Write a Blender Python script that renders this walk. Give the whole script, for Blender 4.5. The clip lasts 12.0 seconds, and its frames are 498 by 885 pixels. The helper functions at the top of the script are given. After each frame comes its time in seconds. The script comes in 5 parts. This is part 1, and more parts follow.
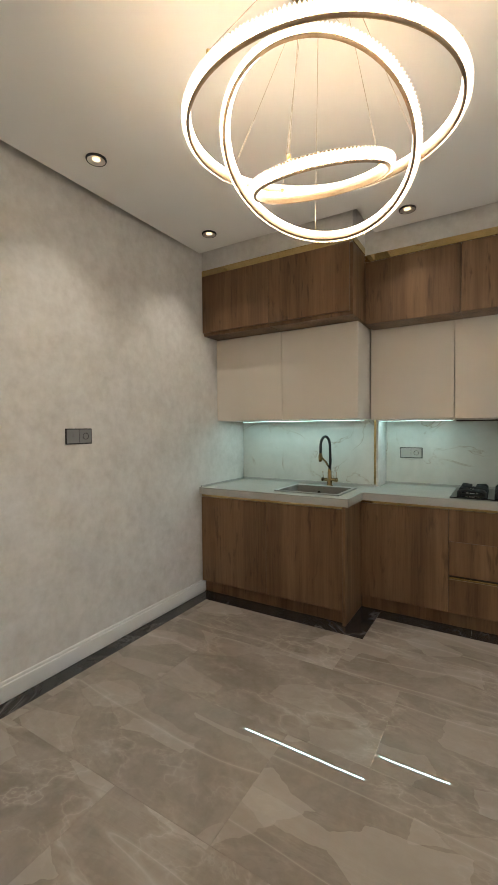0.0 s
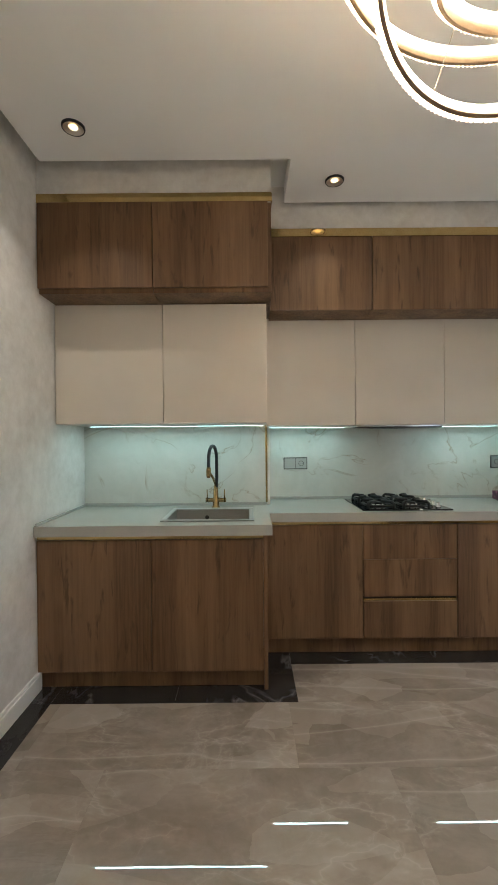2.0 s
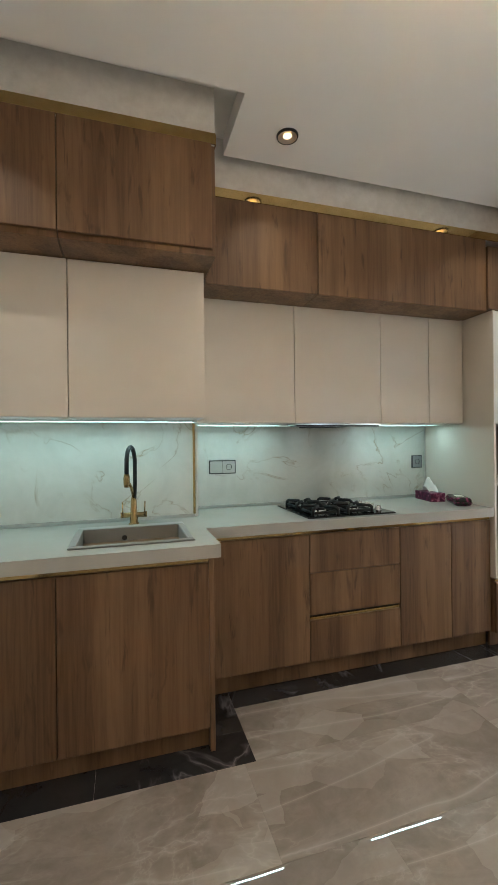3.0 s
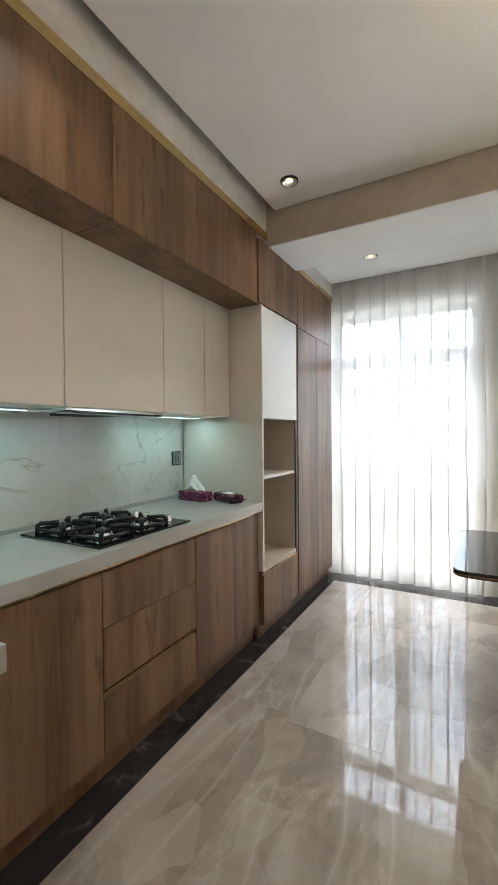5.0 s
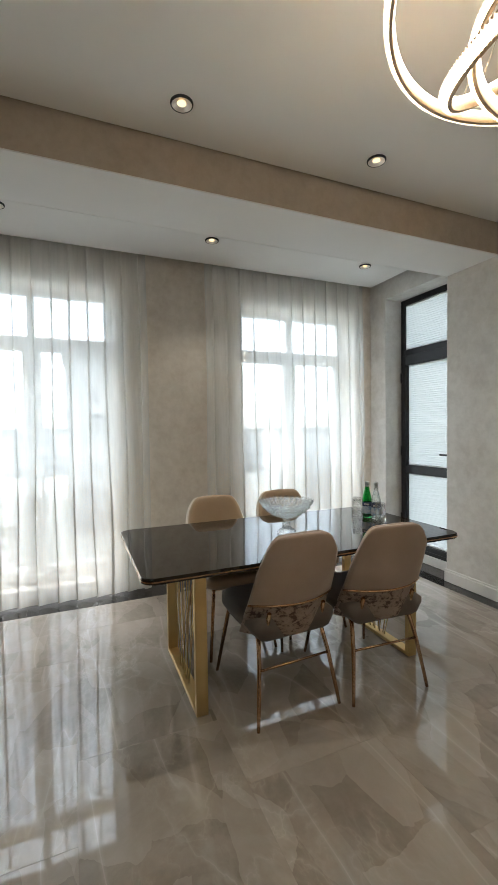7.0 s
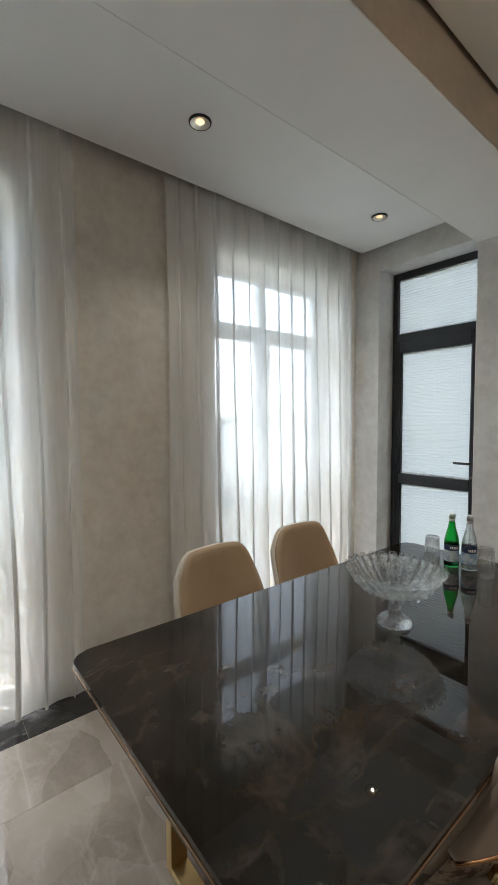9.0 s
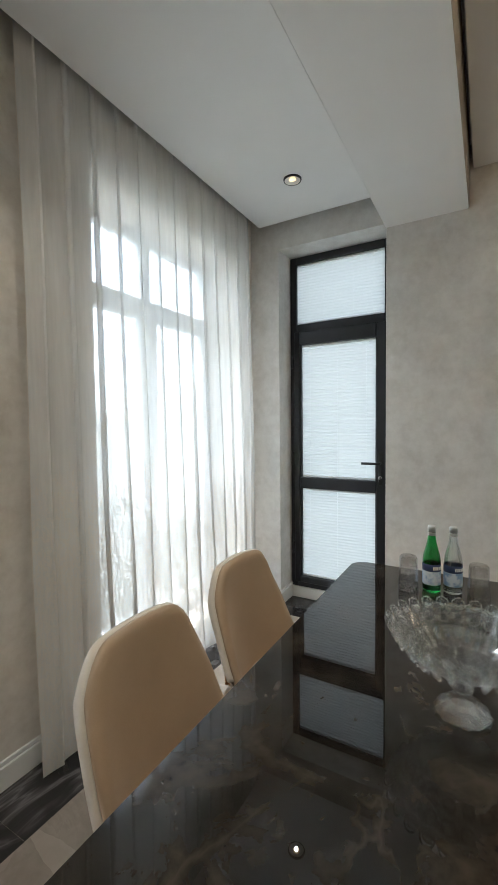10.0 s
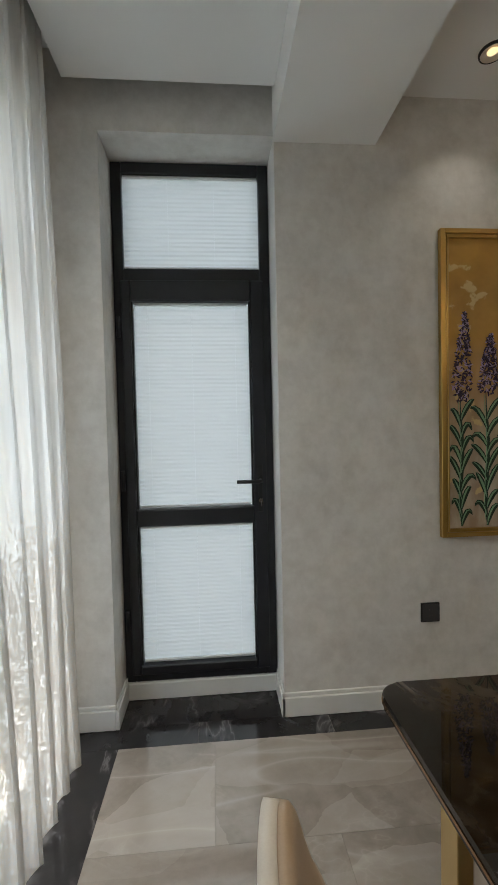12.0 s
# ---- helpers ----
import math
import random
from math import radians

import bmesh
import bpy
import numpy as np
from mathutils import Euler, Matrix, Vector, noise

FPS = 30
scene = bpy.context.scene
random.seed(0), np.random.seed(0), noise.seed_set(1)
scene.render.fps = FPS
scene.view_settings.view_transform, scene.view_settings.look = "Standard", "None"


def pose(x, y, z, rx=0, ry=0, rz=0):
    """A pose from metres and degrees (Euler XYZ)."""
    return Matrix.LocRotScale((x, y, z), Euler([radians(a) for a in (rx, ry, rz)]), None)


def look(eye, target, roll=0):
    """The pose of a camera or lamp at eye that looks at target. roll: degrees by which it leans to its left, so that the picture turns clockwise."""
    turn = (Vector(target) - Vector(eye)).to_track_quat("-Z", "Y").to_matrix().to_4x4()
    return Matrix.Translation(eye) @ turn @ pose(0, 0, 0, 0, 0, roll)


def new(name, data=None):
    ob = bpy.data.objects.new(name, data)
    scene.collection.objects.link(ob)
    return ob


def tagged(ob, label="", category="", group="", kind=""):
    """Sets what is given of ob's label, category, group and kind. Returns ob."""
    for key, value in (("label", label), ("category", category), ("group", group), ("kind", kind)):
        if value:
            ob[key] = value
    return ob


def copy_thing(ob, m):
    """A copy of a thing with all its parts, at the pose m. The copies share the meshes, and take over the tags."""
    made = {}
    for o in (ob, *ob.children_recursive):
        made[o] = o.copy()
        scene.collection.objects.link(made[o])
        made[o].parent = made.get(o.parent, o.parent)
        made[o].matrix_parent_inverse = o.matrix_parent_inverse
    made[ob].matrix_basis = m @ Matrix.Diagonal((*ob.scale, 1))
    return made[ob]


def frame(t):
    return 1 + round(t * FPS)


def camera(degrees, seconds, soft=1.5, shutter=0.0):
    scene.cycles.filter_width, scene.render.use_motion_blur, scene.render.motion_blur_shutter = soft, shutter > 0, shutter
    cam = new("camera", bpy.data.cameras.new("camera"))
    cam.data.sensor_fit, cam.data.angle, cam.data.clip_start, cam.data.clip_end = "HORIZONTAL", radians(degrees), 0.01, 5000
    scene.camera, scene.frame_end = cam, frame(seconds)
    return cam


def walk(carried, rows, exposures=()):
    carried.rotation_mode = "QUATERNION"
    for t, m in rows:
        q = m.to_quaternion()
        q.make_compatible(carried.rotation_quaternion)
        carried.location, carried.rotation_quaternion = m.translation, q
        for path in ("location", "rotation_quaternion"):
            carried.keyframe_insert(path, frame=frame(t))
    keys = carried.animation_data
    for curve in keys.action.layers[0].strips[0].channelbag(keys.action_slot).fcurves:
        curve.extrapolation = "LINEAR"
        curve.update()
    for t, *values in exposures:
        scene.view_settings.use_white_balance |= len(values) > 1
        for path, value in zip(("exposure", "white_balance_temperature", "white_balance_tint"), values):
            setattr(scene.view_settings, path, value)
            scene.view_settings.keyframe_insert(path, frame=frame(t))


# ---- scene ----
cam = camera(61.8, 12.0)
PATH = [
    (0, (0.746, 1.185, 1.417), (-0.292, 2.892, 1.351), -0.5),
    (0.5, (0.429, 1.271, 1.397), (-0.356, 3.11, 1.351), -0.5),
    (1, (0.167, 1.393, 1.377), (-0.357, 3.323, 1.349), -0.3),
    (1.5, (-0.061, 1.571, 1.378), (-0.328, 3.553, 1.365), -0.4),
    (2, (-0.29, 1.736, 1.383), (-0.289, 3.736, 1.371), -0.5),
    (2.5, (-0.453, 1.961, 1.362), (-0.175, 3.942, 1.356), -0.6),
    (4.3, (-0.693, 2.874, 1.373), (0.671, 4.336, 1.347), -0.8),
    (4.5, (-0.697, 2.958, 1.374), (0.782, 4.304, 1.34), -0.8),
    (5, (-0.681, 3.124, 1.36), (1.071, 4.088, 1.322), -0.5),
    (5.5, (-0.607, 3.224, 1.371), (1.322, 3.75, 1.318), -0.5),
    (6, (-0.548, 3.336, 1.368), (1.45, 3.413, 1.313), -0.6),
    (6.5, (-0.49, 3.445, 1.375), (1.466, 3.037, 1.315), -0.7),
    (7, (-0.317, 3.454, 1.351), (1.528, 2.685, 1.284), -0.8),
    (9, (1.066, 3.541, 1.404), (2.618, 2.284, 1.303), -0.2),
    (9.5, (1.44, 3.482, 1.368), (2.736, 1.961, 1.276), -0.0),
    (10, (1.757, 3.313, 1.366), (2.75, 1.578, 1.281), -0.6),
    (10.5, (2.07, 3.134, 1.362), (2.754, 1.257, 1.276), -0.7),
    (11, (2.296, 2.888, 1.337), (2.674, 0.926, 1.263), -0.7),
    (11.5, (2.492, 2.637, 1.348), (2.531, 0.639, 1.278), -1.1),
    (12, (2.619, 2.386, 1.344), (2.463, 0.393, 1.277), -1.3),
]
EXPOSURES = [(0, 4.95, 6100, 9), (2, 5.05, 5950, 9), (4.3, 5.25, 5850, 8), (5, 5.2, 5800, 8), (5.5, 4.9, 5800, 7), (7, 4.55, 5900, 6), (9, 4.33, 5850, 7), (9.5, 4.37, 5800, 6), (10, 4.55, 5800, 6), (10.5, 4.45, 5700, 6), (11, 4.3, 5700, 6), (12, 4.08, 6000, 7)]
walk(cam, [(t, look(eye, target, roll)) for t, eye, target, roll in PATH], exposures=EXPOSURES)

# ---- light ----
world = bpy.data.worlds.new("world")
scene.world = world
world.use_nodes = True
wn = world.node_tree.nodes
wl = world.node_tree.links
sky = wn.new("ShaderNodeTexSky")
sky.sky_type = "NISHITA"
sky.sun_disc = False
sky.sun_elevation = radians(64)
sky.sun_rotation = radians(75)
sky.air_density = 1.0
sky.dust_density = 2.0
wn["Background"].inputs["Strength"].default_value = 0.040
haze = wn.new("ShaderNodeHueSaturation")      # a hazy, milky sky
haze.inputs["Saturation"].default_value = 0.30
wl.new(sky.outputs[0], haze.inputs["Color"])
wl.new(haze.outputs[0], wn["Background"].inputs["Color"])

sun = new("sun", bpy.data.lights.new("sun", "SUN"))
sun.data.energy = 0.5
sun.data.angle = radians(20)
sun.data.color = (1.0, 0.95, 0.88)
sun.matrix_world = look((16, 4, 34), (0, 0, 0))

CEIL, LOW, BEAM = 2.84, 2.79, 2.625   # main ceiling, ceiling by the windows, underside of the beam


# ---- materials ----
def mat(name, color, rough=0.5, metal=0.0, **more):
    m = bpy.data.materials.new(name)
    m.use_nodes = True
    b = m.node_tree.nodes["Principled BSDF"]
    b.inputs["Base Color"].default_value = (*color, 1)
    b.inputs["Roughness"].default_value = rough
    b.inputs["Metallic"].default_value = metal
    for k, v in more.items():
        b.inputs[k.replace("_", " ")].default_value = v
    return m


def nodes_of(m):
    t = m.node_tree
    return t, t.nodes, t.links, t.nodes["Principled BSDF"]


def coords(t, scale=(1, 1, 1), rot=(0, 0, 0), vary=0.0):
    """World-size coordinates; vary shifts them from object to object."""
    geo = t.nodes.new("ShaderNodeNewGeometry")
    mp = t.nodes.new("ShaderNodeMapping")
    mp.inputs["Scale"].default_value = scale
    mp.inputs["Rotation"].default_value = rot
    t.links.new(geo.outputs["Position"], mp.inputs["Vector"])
    if vary:
        info = t.nodes.new("ShaderNodeObjectInfo")
        mul = t.nodes.new("ShaderNodeMath")
        mul.operation = "MULTIPLY"
        mul.inputs[1].default_value = vary
        t.links.new(info.outputs["Random"], mul.inputs[0])
        t.links.new(mul.outputs[0], mp.inputs["Location"])
    return mp.outputs[0]


def noise_of(t, vec, scale, detail=4, rough=0.55, distortion=0.0):
    n = t.nodes.new("ShaderNodeTexNoise")
    n.inputs["Scale"].default_value = scale
    n.inputs["Detail"].default_value = detail
    n.inputs["Roughness"].default_value = rough
    n.inputs["Distortion"].default_value = distortion
    t.links.new(vec, n.inputs["Vector"])
    return n.outputs["Fac"]


def ramp(t, fac, stops):
    r = t.nodes.new("ShaderNodeValToRGB")
    while len(r.color_ramp.elements) < len(stops):
        r.color_ramp.elements.new(0.5)
    for e, (p, c) in zip(r.color_ramp.elements, stops):
        e.position = p
        e.color = (*c, 1) if len(c) == 3 else c
    t.links.new(fac, r.inputs[0])
    return r.outputs[0]


def mixed(t, a, b, fac, mode="MIX"):
    m = t.nodes.new("ShaderNodeMix")
    m.data_type = "RGBA"
    m.blend_type = mode
    ins = [i for i in m.inputs if i.type == "RGBA"]
    for sock, v in zip(ins, (a, b)):
        if isinstance(v, tuple):
            sock.default_value = (*v, 1)
        else:
            t.links.new(v, sock)
    if isinstance(fac, float):
        m.inputs[0].default_value = fac
    else:
        t.links.new(fac, m.inputs[0])
    return [o for o in m.outputs if o.type == "RGBA"][0]


def math_node(t, op, a, b=None, c=None):
    n = t.nodes.new("ShaderNodeMath")
    n.operation = op
    for sock, v in zip(n.inputs, (a, b, c)):
        if v is None:
            continue
        if isinstance(v, (int, float)):
            sock.default_value = v
        else:
            t.links.new(v, sock)
    return n.outputs[0]


def bump(t, height, strength, distance, b):
    n = t.nodes.new("ShaderNodeBump")
    n.inputs["Strength"].default_value = strength
    n.inputs["Distance"].default_value = distance
    t.links.new(height, n.inputs["Height"])
    t.links.new(n.outputs[0], b.inputs["Normal"])


def plaster_mat(name, c0, c1, c2):
    m = mat(name, c1, 0.72)
    t, n, l, b = nodes_of(m)
    v = coords(t)
    big = noise_of(t, v, 4.6, 9, 0.66, 0.15)
    fine = noise_of(t, v, 15.0, 6, 0.65, 0.1)
    col = ramp(t, big, [(0.34, c0), (0.5, c1), (0.66, c2)])
    col2 = mixed(t, col, ramp(t, fine, [(0.35, c0), (0.62, c2)]), 0.45)
    l.new(col2, b.inputs["Base Color"])
    l.new(ramp(t, fine, [(0.3, (0.62,) * 3), (0.7, (0.8,) * 3)]), b.inputs["Roughness"])
    bump(t, fine, 0.12, 0.004, b)
    return m


plaster = plaster_mat("venetian_plaster", (0.57, 0.54, 0.50), (0.675, 0.65, 0.612), (0.755, 0.733, 0.70))
# Same plaster, with the lamps' warm tone mixed into the window wall's colour.
warm_lit_plaster = plaster_mat("warm_lit_venetian_plaster", (0.59, 0.53, 0.46), (0.69, 0.635, 0.565), (0.765, 0.715, 0.65))
# Tan for the beam, with its backlit shade darkened into the plaster colour.
shaded_tan_plaster = plaster_mat("shaded_tan_venetian_plaster", (0.40, 0.335, 0.27), (0.455, 0.39, 0.32), (0.51, 0.445, 0.375))
ceiling_paint = mat("ceiling_paint", (0.80, 0.79, 0.77), 0.85)
t, n, l, b = nodes_of(ceiling_paint)
v = coords(t)
l.new(ramp(t, noise_of(t, v, 1.6, 3), [(0.3, (0.82, 0.81, 0.79)), (0.7, (0.86, 0.85, 0.83))]), b.inputs["Base Color"])
bump(t, noise_of(t, v, 260, 2), 0.05, 0.001, b)
white_paint = mat("white_gloss_paint", (0.78, 0.77, 0.74), 0.35)
t, n, l, b = nodes_of(white_paint)
l.new(ramp(t, noise_of(t, coords(t), 6, 4), [(0.3, (0.75, 0.74, 0.71)), (0.7, (0.80, 0.79, 0.765))]), b.inputs["Base Color"])


def wood_mat(name, dark, mid, light, vary=7.0):
    m = mat(name, mid, 0.42)
    t, n, l, b = nodes_of(m)
    v = coords(t, (1, 1, 0.13), vary=vary)
    v2 = coords(t, (1, 1, 0.03), vary=vary)
    board = noise_of(t, coords(t, (1, 1, 0.012), vary=vary), 7.5, 1)
    cloud = noise_of(t, v, 8, 6, 0.66, 0.9)
    grain = noise_of(t, v2, 70, 4, 0.65, 0.6)
    knots = noise_of(t, coords(t, (1, 1, 0.16), vary=vary), 24, 3, 0.6, 0.5)
    col = ramp(t, cloud, [(0.3, dark), (0.5, mid), (0.72, light)])
    col = mixed(t, col, ramp(t, board, [(0.42, dark), (0.47, mid), (0.53, mid), (0.60, light)]), 0.55)
    col = mixed(t, col, ramp(t, grain, [(0.34, tuple(x * 0.62 for x in dark)), (0.60, light)]), 0.22)
    col = mixed(t, col, tuple(x * 0.5 for x in dark), ramp(t, knots, [(0.58, (0, 0, 0)), (0.70, (0.60,) * 3)]))
    l.new(col, b.inputs["Base Color"])
    l.new(ramp(t, grain, [(0.3, (0.50,) * 3), (0.7, (0.36,) * 3)]), b.inputs["Roughness"])
    bump(t, grain, 0.14, 0.001, b)
    return m


wood = wood_mat("brown_oak_veneer", (0.086, 0.041, 0.0165), (0.160, 0.085, 0.037), (0.240, 0.138, 0.066))
lacquer = mat("beige_lacquer", (0.60, 0.54, 0.46), 0.36)
t, n, l, b = nodes_of(lacquer)
l.new(ramp(t, noise_of(t, coords(t), 3, 3), [(0.3, (0.66, 0.60, 0.52)), (0.7, (0.69, 0.63, 0.55))]), b.inputs["Base Color"])
carcass = mat("beige_melamine", (0.47, 0.40, 0.32), 0.5)
t, n, l, b = nodes_of(carcass)
l.new(ramp(t, noise_of(t, coords(t, (1, 1, .2)), 30, 4), [(0.3, (0.45, 0.38, 0.30)), (0.7, (0.49, 0.42, 0.335))]), b.inputs["Base Color"])
edge_and_shadow_gap = mat("black_edge_and_shadow_gap", (0.02, 0.018, 0.016), 0.6)


def marble_mat(name, base, cloud_c, vein_c, rough, scale, vein_scale, vary, vein_lo=0.012, coat=0.0, cloudy=(0.35, 0.65)):
    m = mat(name, base, rough, Coat_Weight=coat)
    t, n, l, b = nodes_of(m)
    v = coords(t, (scale,) * 3, (0.2, 0.1, 0.6), vary)
    cl = noise_of(t, v, 1.6, 6, 0.6, 1.2)
    fine = noise_of(t, v, 9.0, 5, 0.6, 0.5)
    ve = noise_of(t, coords(t, (scale, scale * 0.55, scale), (0.1, 0, 0.9), vary), vein_scale, 5, 0.52, 0.9)
    # veins: a thin band round the middle of the noise
    sub = t.nodes.new("ShaderNodeMath")
    sub.operation = "SUBTRACT"
    l.new(ve, sub.inputs[0])
    sub.inputs[1].default_value = 0.5
    ab = t.nodes.new("ShaderNodeMath")
    ab.operation = "ABSOLUTE"
    l.new(sub.outputs[0], ab.inputs[0])
    line = ramp(t, ab.outputs[0], [(0.0, (0.8,) * 3), (vein_lo, (0.28,) * 3), (vein_lo * 3.2, (0, 0, 0))])
    col = ramp(t, cl, [(cloudy[0], cloud_c), (cloudy[1], base)])
    col = mixed(t, col, ramp(t, fine, [(0.32, cloud_c), (0.68, base)]), 0.25)
    gate = ramp(t, noise_of(t, v, 2.3, 2), [(0.42, (0, 0, 0)), (0.58, (1, 1, 1))])
    mul = t.nodes.new("ShaderNodeMath")
    mul.operation = "MULTIPLY"
    l.new(line, mul.inputs[0])
    l.new(gate, mul.inputs[1])
    col = mixed(t, col, vein_c, mul.outputs[0])
    l.new(col, b.inputs["Base Color"])
    l.new(ramp(t, fine, [(0.3, (rough * 0.8,) * 3), (0.7, (rough * 1.25,) * 3)]), b.inputs["Roughness"])
    return m


def floor_mat():
    """Polished taupe marble: broad pale clouds, wandering streaks and a few thin bright veins."""
    m = mat("polished_taupe_marble", (0.42, 0.36, 0.30), 0.03)
    t, n, l, b = nodes_of(m)
    v = coords(t, (1, 1, 1), (0, 0, 0.7), 11.0)
    warp = coords(t, (0.42, 1.25, 1), (0, 0, 0.85), 11.0)
    cl = noise_of(t, v, 1.5, 7, 0.6, 1.6)
    streak = noise_of(t, warp, 2.6, 9, 0.66, 0.9)
    fine = noise_of(t, v, 16, 6, 0.65, 0.8)
    col = ramp(t, cl, [(0.30, (0.200, 0.166, 0.136)), (0.47, (0.245, 0.208, 0.174)), (0.52, (0.270, 0.231, 0.197)), (0.72, (0.325, 0.284, 0.246))])
    col = mixed(t, col, (0.42, 0.38, 0.337), ramp(t, streak, [(0.50, (0, 0, 0)), (0.585, (0.24,) * 3), (0.60, (0.06,) * 3), (0.72, (0.30,) * 3)]))
    col = mixed(t, col, ramp(t, fine, [(0.3, (0.19, 0.157, 0.13)), (0.7, (0.34, 0.298, 0.26))]), 0.25)
    for rot, sc, lo in ((0.5, 2.8, 0.62), (1.25, 4.2, 0.68)):
        vo = t.nodes.new("ShaderNodeTexVoronoi")
        vo.inputs["Scale"].default_value = sc
        wob = t.nodes.new("ShaderNodeVectorMath")
        wob.operation = "MULTIPLY_ADD"
        nz = t.nodes.new("ShaderNodeTexNoise")
        nz.inputs["Scale"].default_value = 3.0
        nz.inputs["Detail"].default_value = 5.0
        pv = coords(t, (0.7, 1.3, 1), (0, 0, rot), 8.0)
        l.new(pv, nz.inputs["Vector"])
        l.new(nz.outputs["Color"], wob.inputs[0])
        wob.inputs[1].default_value = (0.19, 0.19, 0)
        l.new(pv, wob.inputs[2])
        l.new(wob.outputs[0], vo.inputs["Vector"])
        sx = t.nodes.new("ShaderNodeSeparateXYZ")
        l.new(vo.outputs["Color"], sx.inputs[0])
        facet = ramp(t, sx.outputs[0], [(lo, (0, 0, 0)), (lo + 0.03, (0.17,) * 3), (1.0, (0.48,) * 3)])
        col = mixed(t, col, (0.43, 0.385, 0.34), facet)
    gate = ramp(t, noise_of(t, v, 1.3, 2), [(0.44, (0, 0, 0)), (0.60, (1, 1, 1))])
    # broken pale wisps, then a few long straight veins
    for scale3, rot, freq, detail, rough, width, strong in (((0.7, 1.25, 1), 0.65, 1.9, 5, 0.56, 0.014, 0.45), ((0.8, 1.2, 1), 2.0, 3.4, 5, 0.58, 0.018, 0.30),
                                                            ((0.14, 1.0, 1), 0.55, 1.9, 3, 0.5, 0.007, 0.42)):
        ve = noise_of(t, coords(t, scale3, (0, 0, rot), 7.0), freq, detail, rough, 0.35)
        ab = math_node(t, "ABSOLUTE", math_node(t, "SUBTRACT", ve, 0.5))
        line = ramp(t, ab, [(0.0, (strong,) * 3), (width * 0.35, (strong * 0.45,) * 3), (width * 2.4, (0, 0, 0))])
        col = mixed(t, col, (0.52, 0.475, 0.42), math_node(t, "MULTIPLY", line, gate) if detail > 3 else line)
    l.new(col, b.inputs["Base Color"])
    l.new(ramp(t, fine, [(0.3, (0.002,) * 3), (0.7, (0.008,) * 3)]), b.inputs["Roughness"])
    bump(t, noise_of(t, coords(t), 7.0, 1), 0.009, 0.01, b)
    b.inputs["Specular IOR Level"].default_value = 0.88
    return m


floor_marble = floor_mat()
border_marble = marble_mat("polished_charcoal_marble", (0.035, 0.032, 0.032), (0.02, 0.019, 0.02), (0.16, 0.15, 0.15), 0.09, 1.6, 1.5, 6.0, 0.008)
splash_marble = marble_mat("white_marble_slab", (0.66, 0.65, 0.60), (0.57, 0.56, 0.51), (0.36, 0.29, 0.20), 0.018, 1.9, 1.1, 0.0, 0.006)
table_marble = marble_mat("dark_glass_marble", (0.060, 0.046, 0.034), (0.004, 0.0035, 0.003), (0.050, 0.040, 0.030), 0.004, 3.0, 0.9, 0.0, 0.014, 0.0, (0.44, 0.74))
table_marble.node_tree.nodes["Principled BSDF"].inputs["Specular IOR Level"].default_value = 0.46
grout = mat("taupe_grout", (0.24, 0.205, 0.172), 0.3)
quartz = mat("pale_quartz", (0.52, 0.51, 0.475), 0.16)
t, n, l, b = nodes_of(quartz)
v = coords(t)
l.new(mixed(t, ramp(t, noise_of(t, v, 420, 2), [(0.35, (0.34, 0.33, 0.30)), (0.6, (0.48, 0.47, 0.44))]), ramp(t, noise_of(t, v, 4, 3), [(0.3, (0.41, 0.40, 0.37)), (0.7, (0.46, 0.45, 0.42))]), 0.6), b.inputs["Base Color"])
gold = mat("brushed_gold", (0.62, 0.43, 0.17), 0.26, 1.0)
t, n, l, b = nodes_of(gold)
gn = noise_of(t, coords(t), 14, 3)
l.new(ramp(t, gn, [(0.3, (0.67, 0.50, 0.23)), (0.7, (0.70, 0.53, 0.255))]), b.inputs["Base Color"])
l.new(ramp(t, gn, [(0.3, (0.36,) * 3), (0.7, (0.40,) * 3)]), b.inputs["Roughness"])
gold_trim = mat("polished_gold_trim", (0.52, 0.37, 0.14), 0.07, 0.9)
t, n, l, b = nodes_of(gold_trim)
l.new(ramp(t, noise_of(t, coords(t), 18, 4), [(0.3, (0.56, 0.41, 0.17)), (0.7, (0.64, 0.48, 0.22))]), b.inputs["Base Color"])
rose_gold = mat("rose_gold_tube", (0.50, 0.30, 0.16), 0.22, 1.0)
t, n, l, b = nodes_of(rose_gold)
l.new(ramp(t, noise_of(t, coords(t), 60, 3), [(0.3, (0.45, 0.265, 0.135)), (0.7, (0.55, 0.335, 0.185))]), b.inputs["Base Color"])
chrome = mat("polished_steel", (0.62, 0.62, 0.62), 0.12, 1.0)
black_metal = mat("anthracite_powder_coat", (0.022, 0.023, 0.028), 0.42)
t, n, l, b = nodes_of(black_metal)
bump(t, noise_of(t, coords(t), 700, 2), 0.15, 0.0006, b)
l.new(ramp(t, noise_of(t, coords(t), 8, 3), [(0.3, (0.011, 0.012, 0.016)), (0.7, (0.016, 0.017, 0.022))]), b.inputs["Base Color"])
black_rubber = mat("black_rubber", (0.012, 0.012, 0.012), 0.45)
black_glass = mat("black_ceramic_glass", (0.008, 0.008, 0.009), 0.04)
cast_iron = mat("cast_iron", (0.010, 0.010, 0.010), 0.62)
granite = mat("grey_granite_composite", (0.24, 0.235, 0.22), 0.45)
t, n, l, b = nodes_of(granite)
l.new(ramp(t, noise_of(t, coords(t), 500, 2), [(0.35, (0.19, 0.185, 0.175)), (0.65, (0.29, 0.285, 0.27))]), b.inputs["Base Color"])


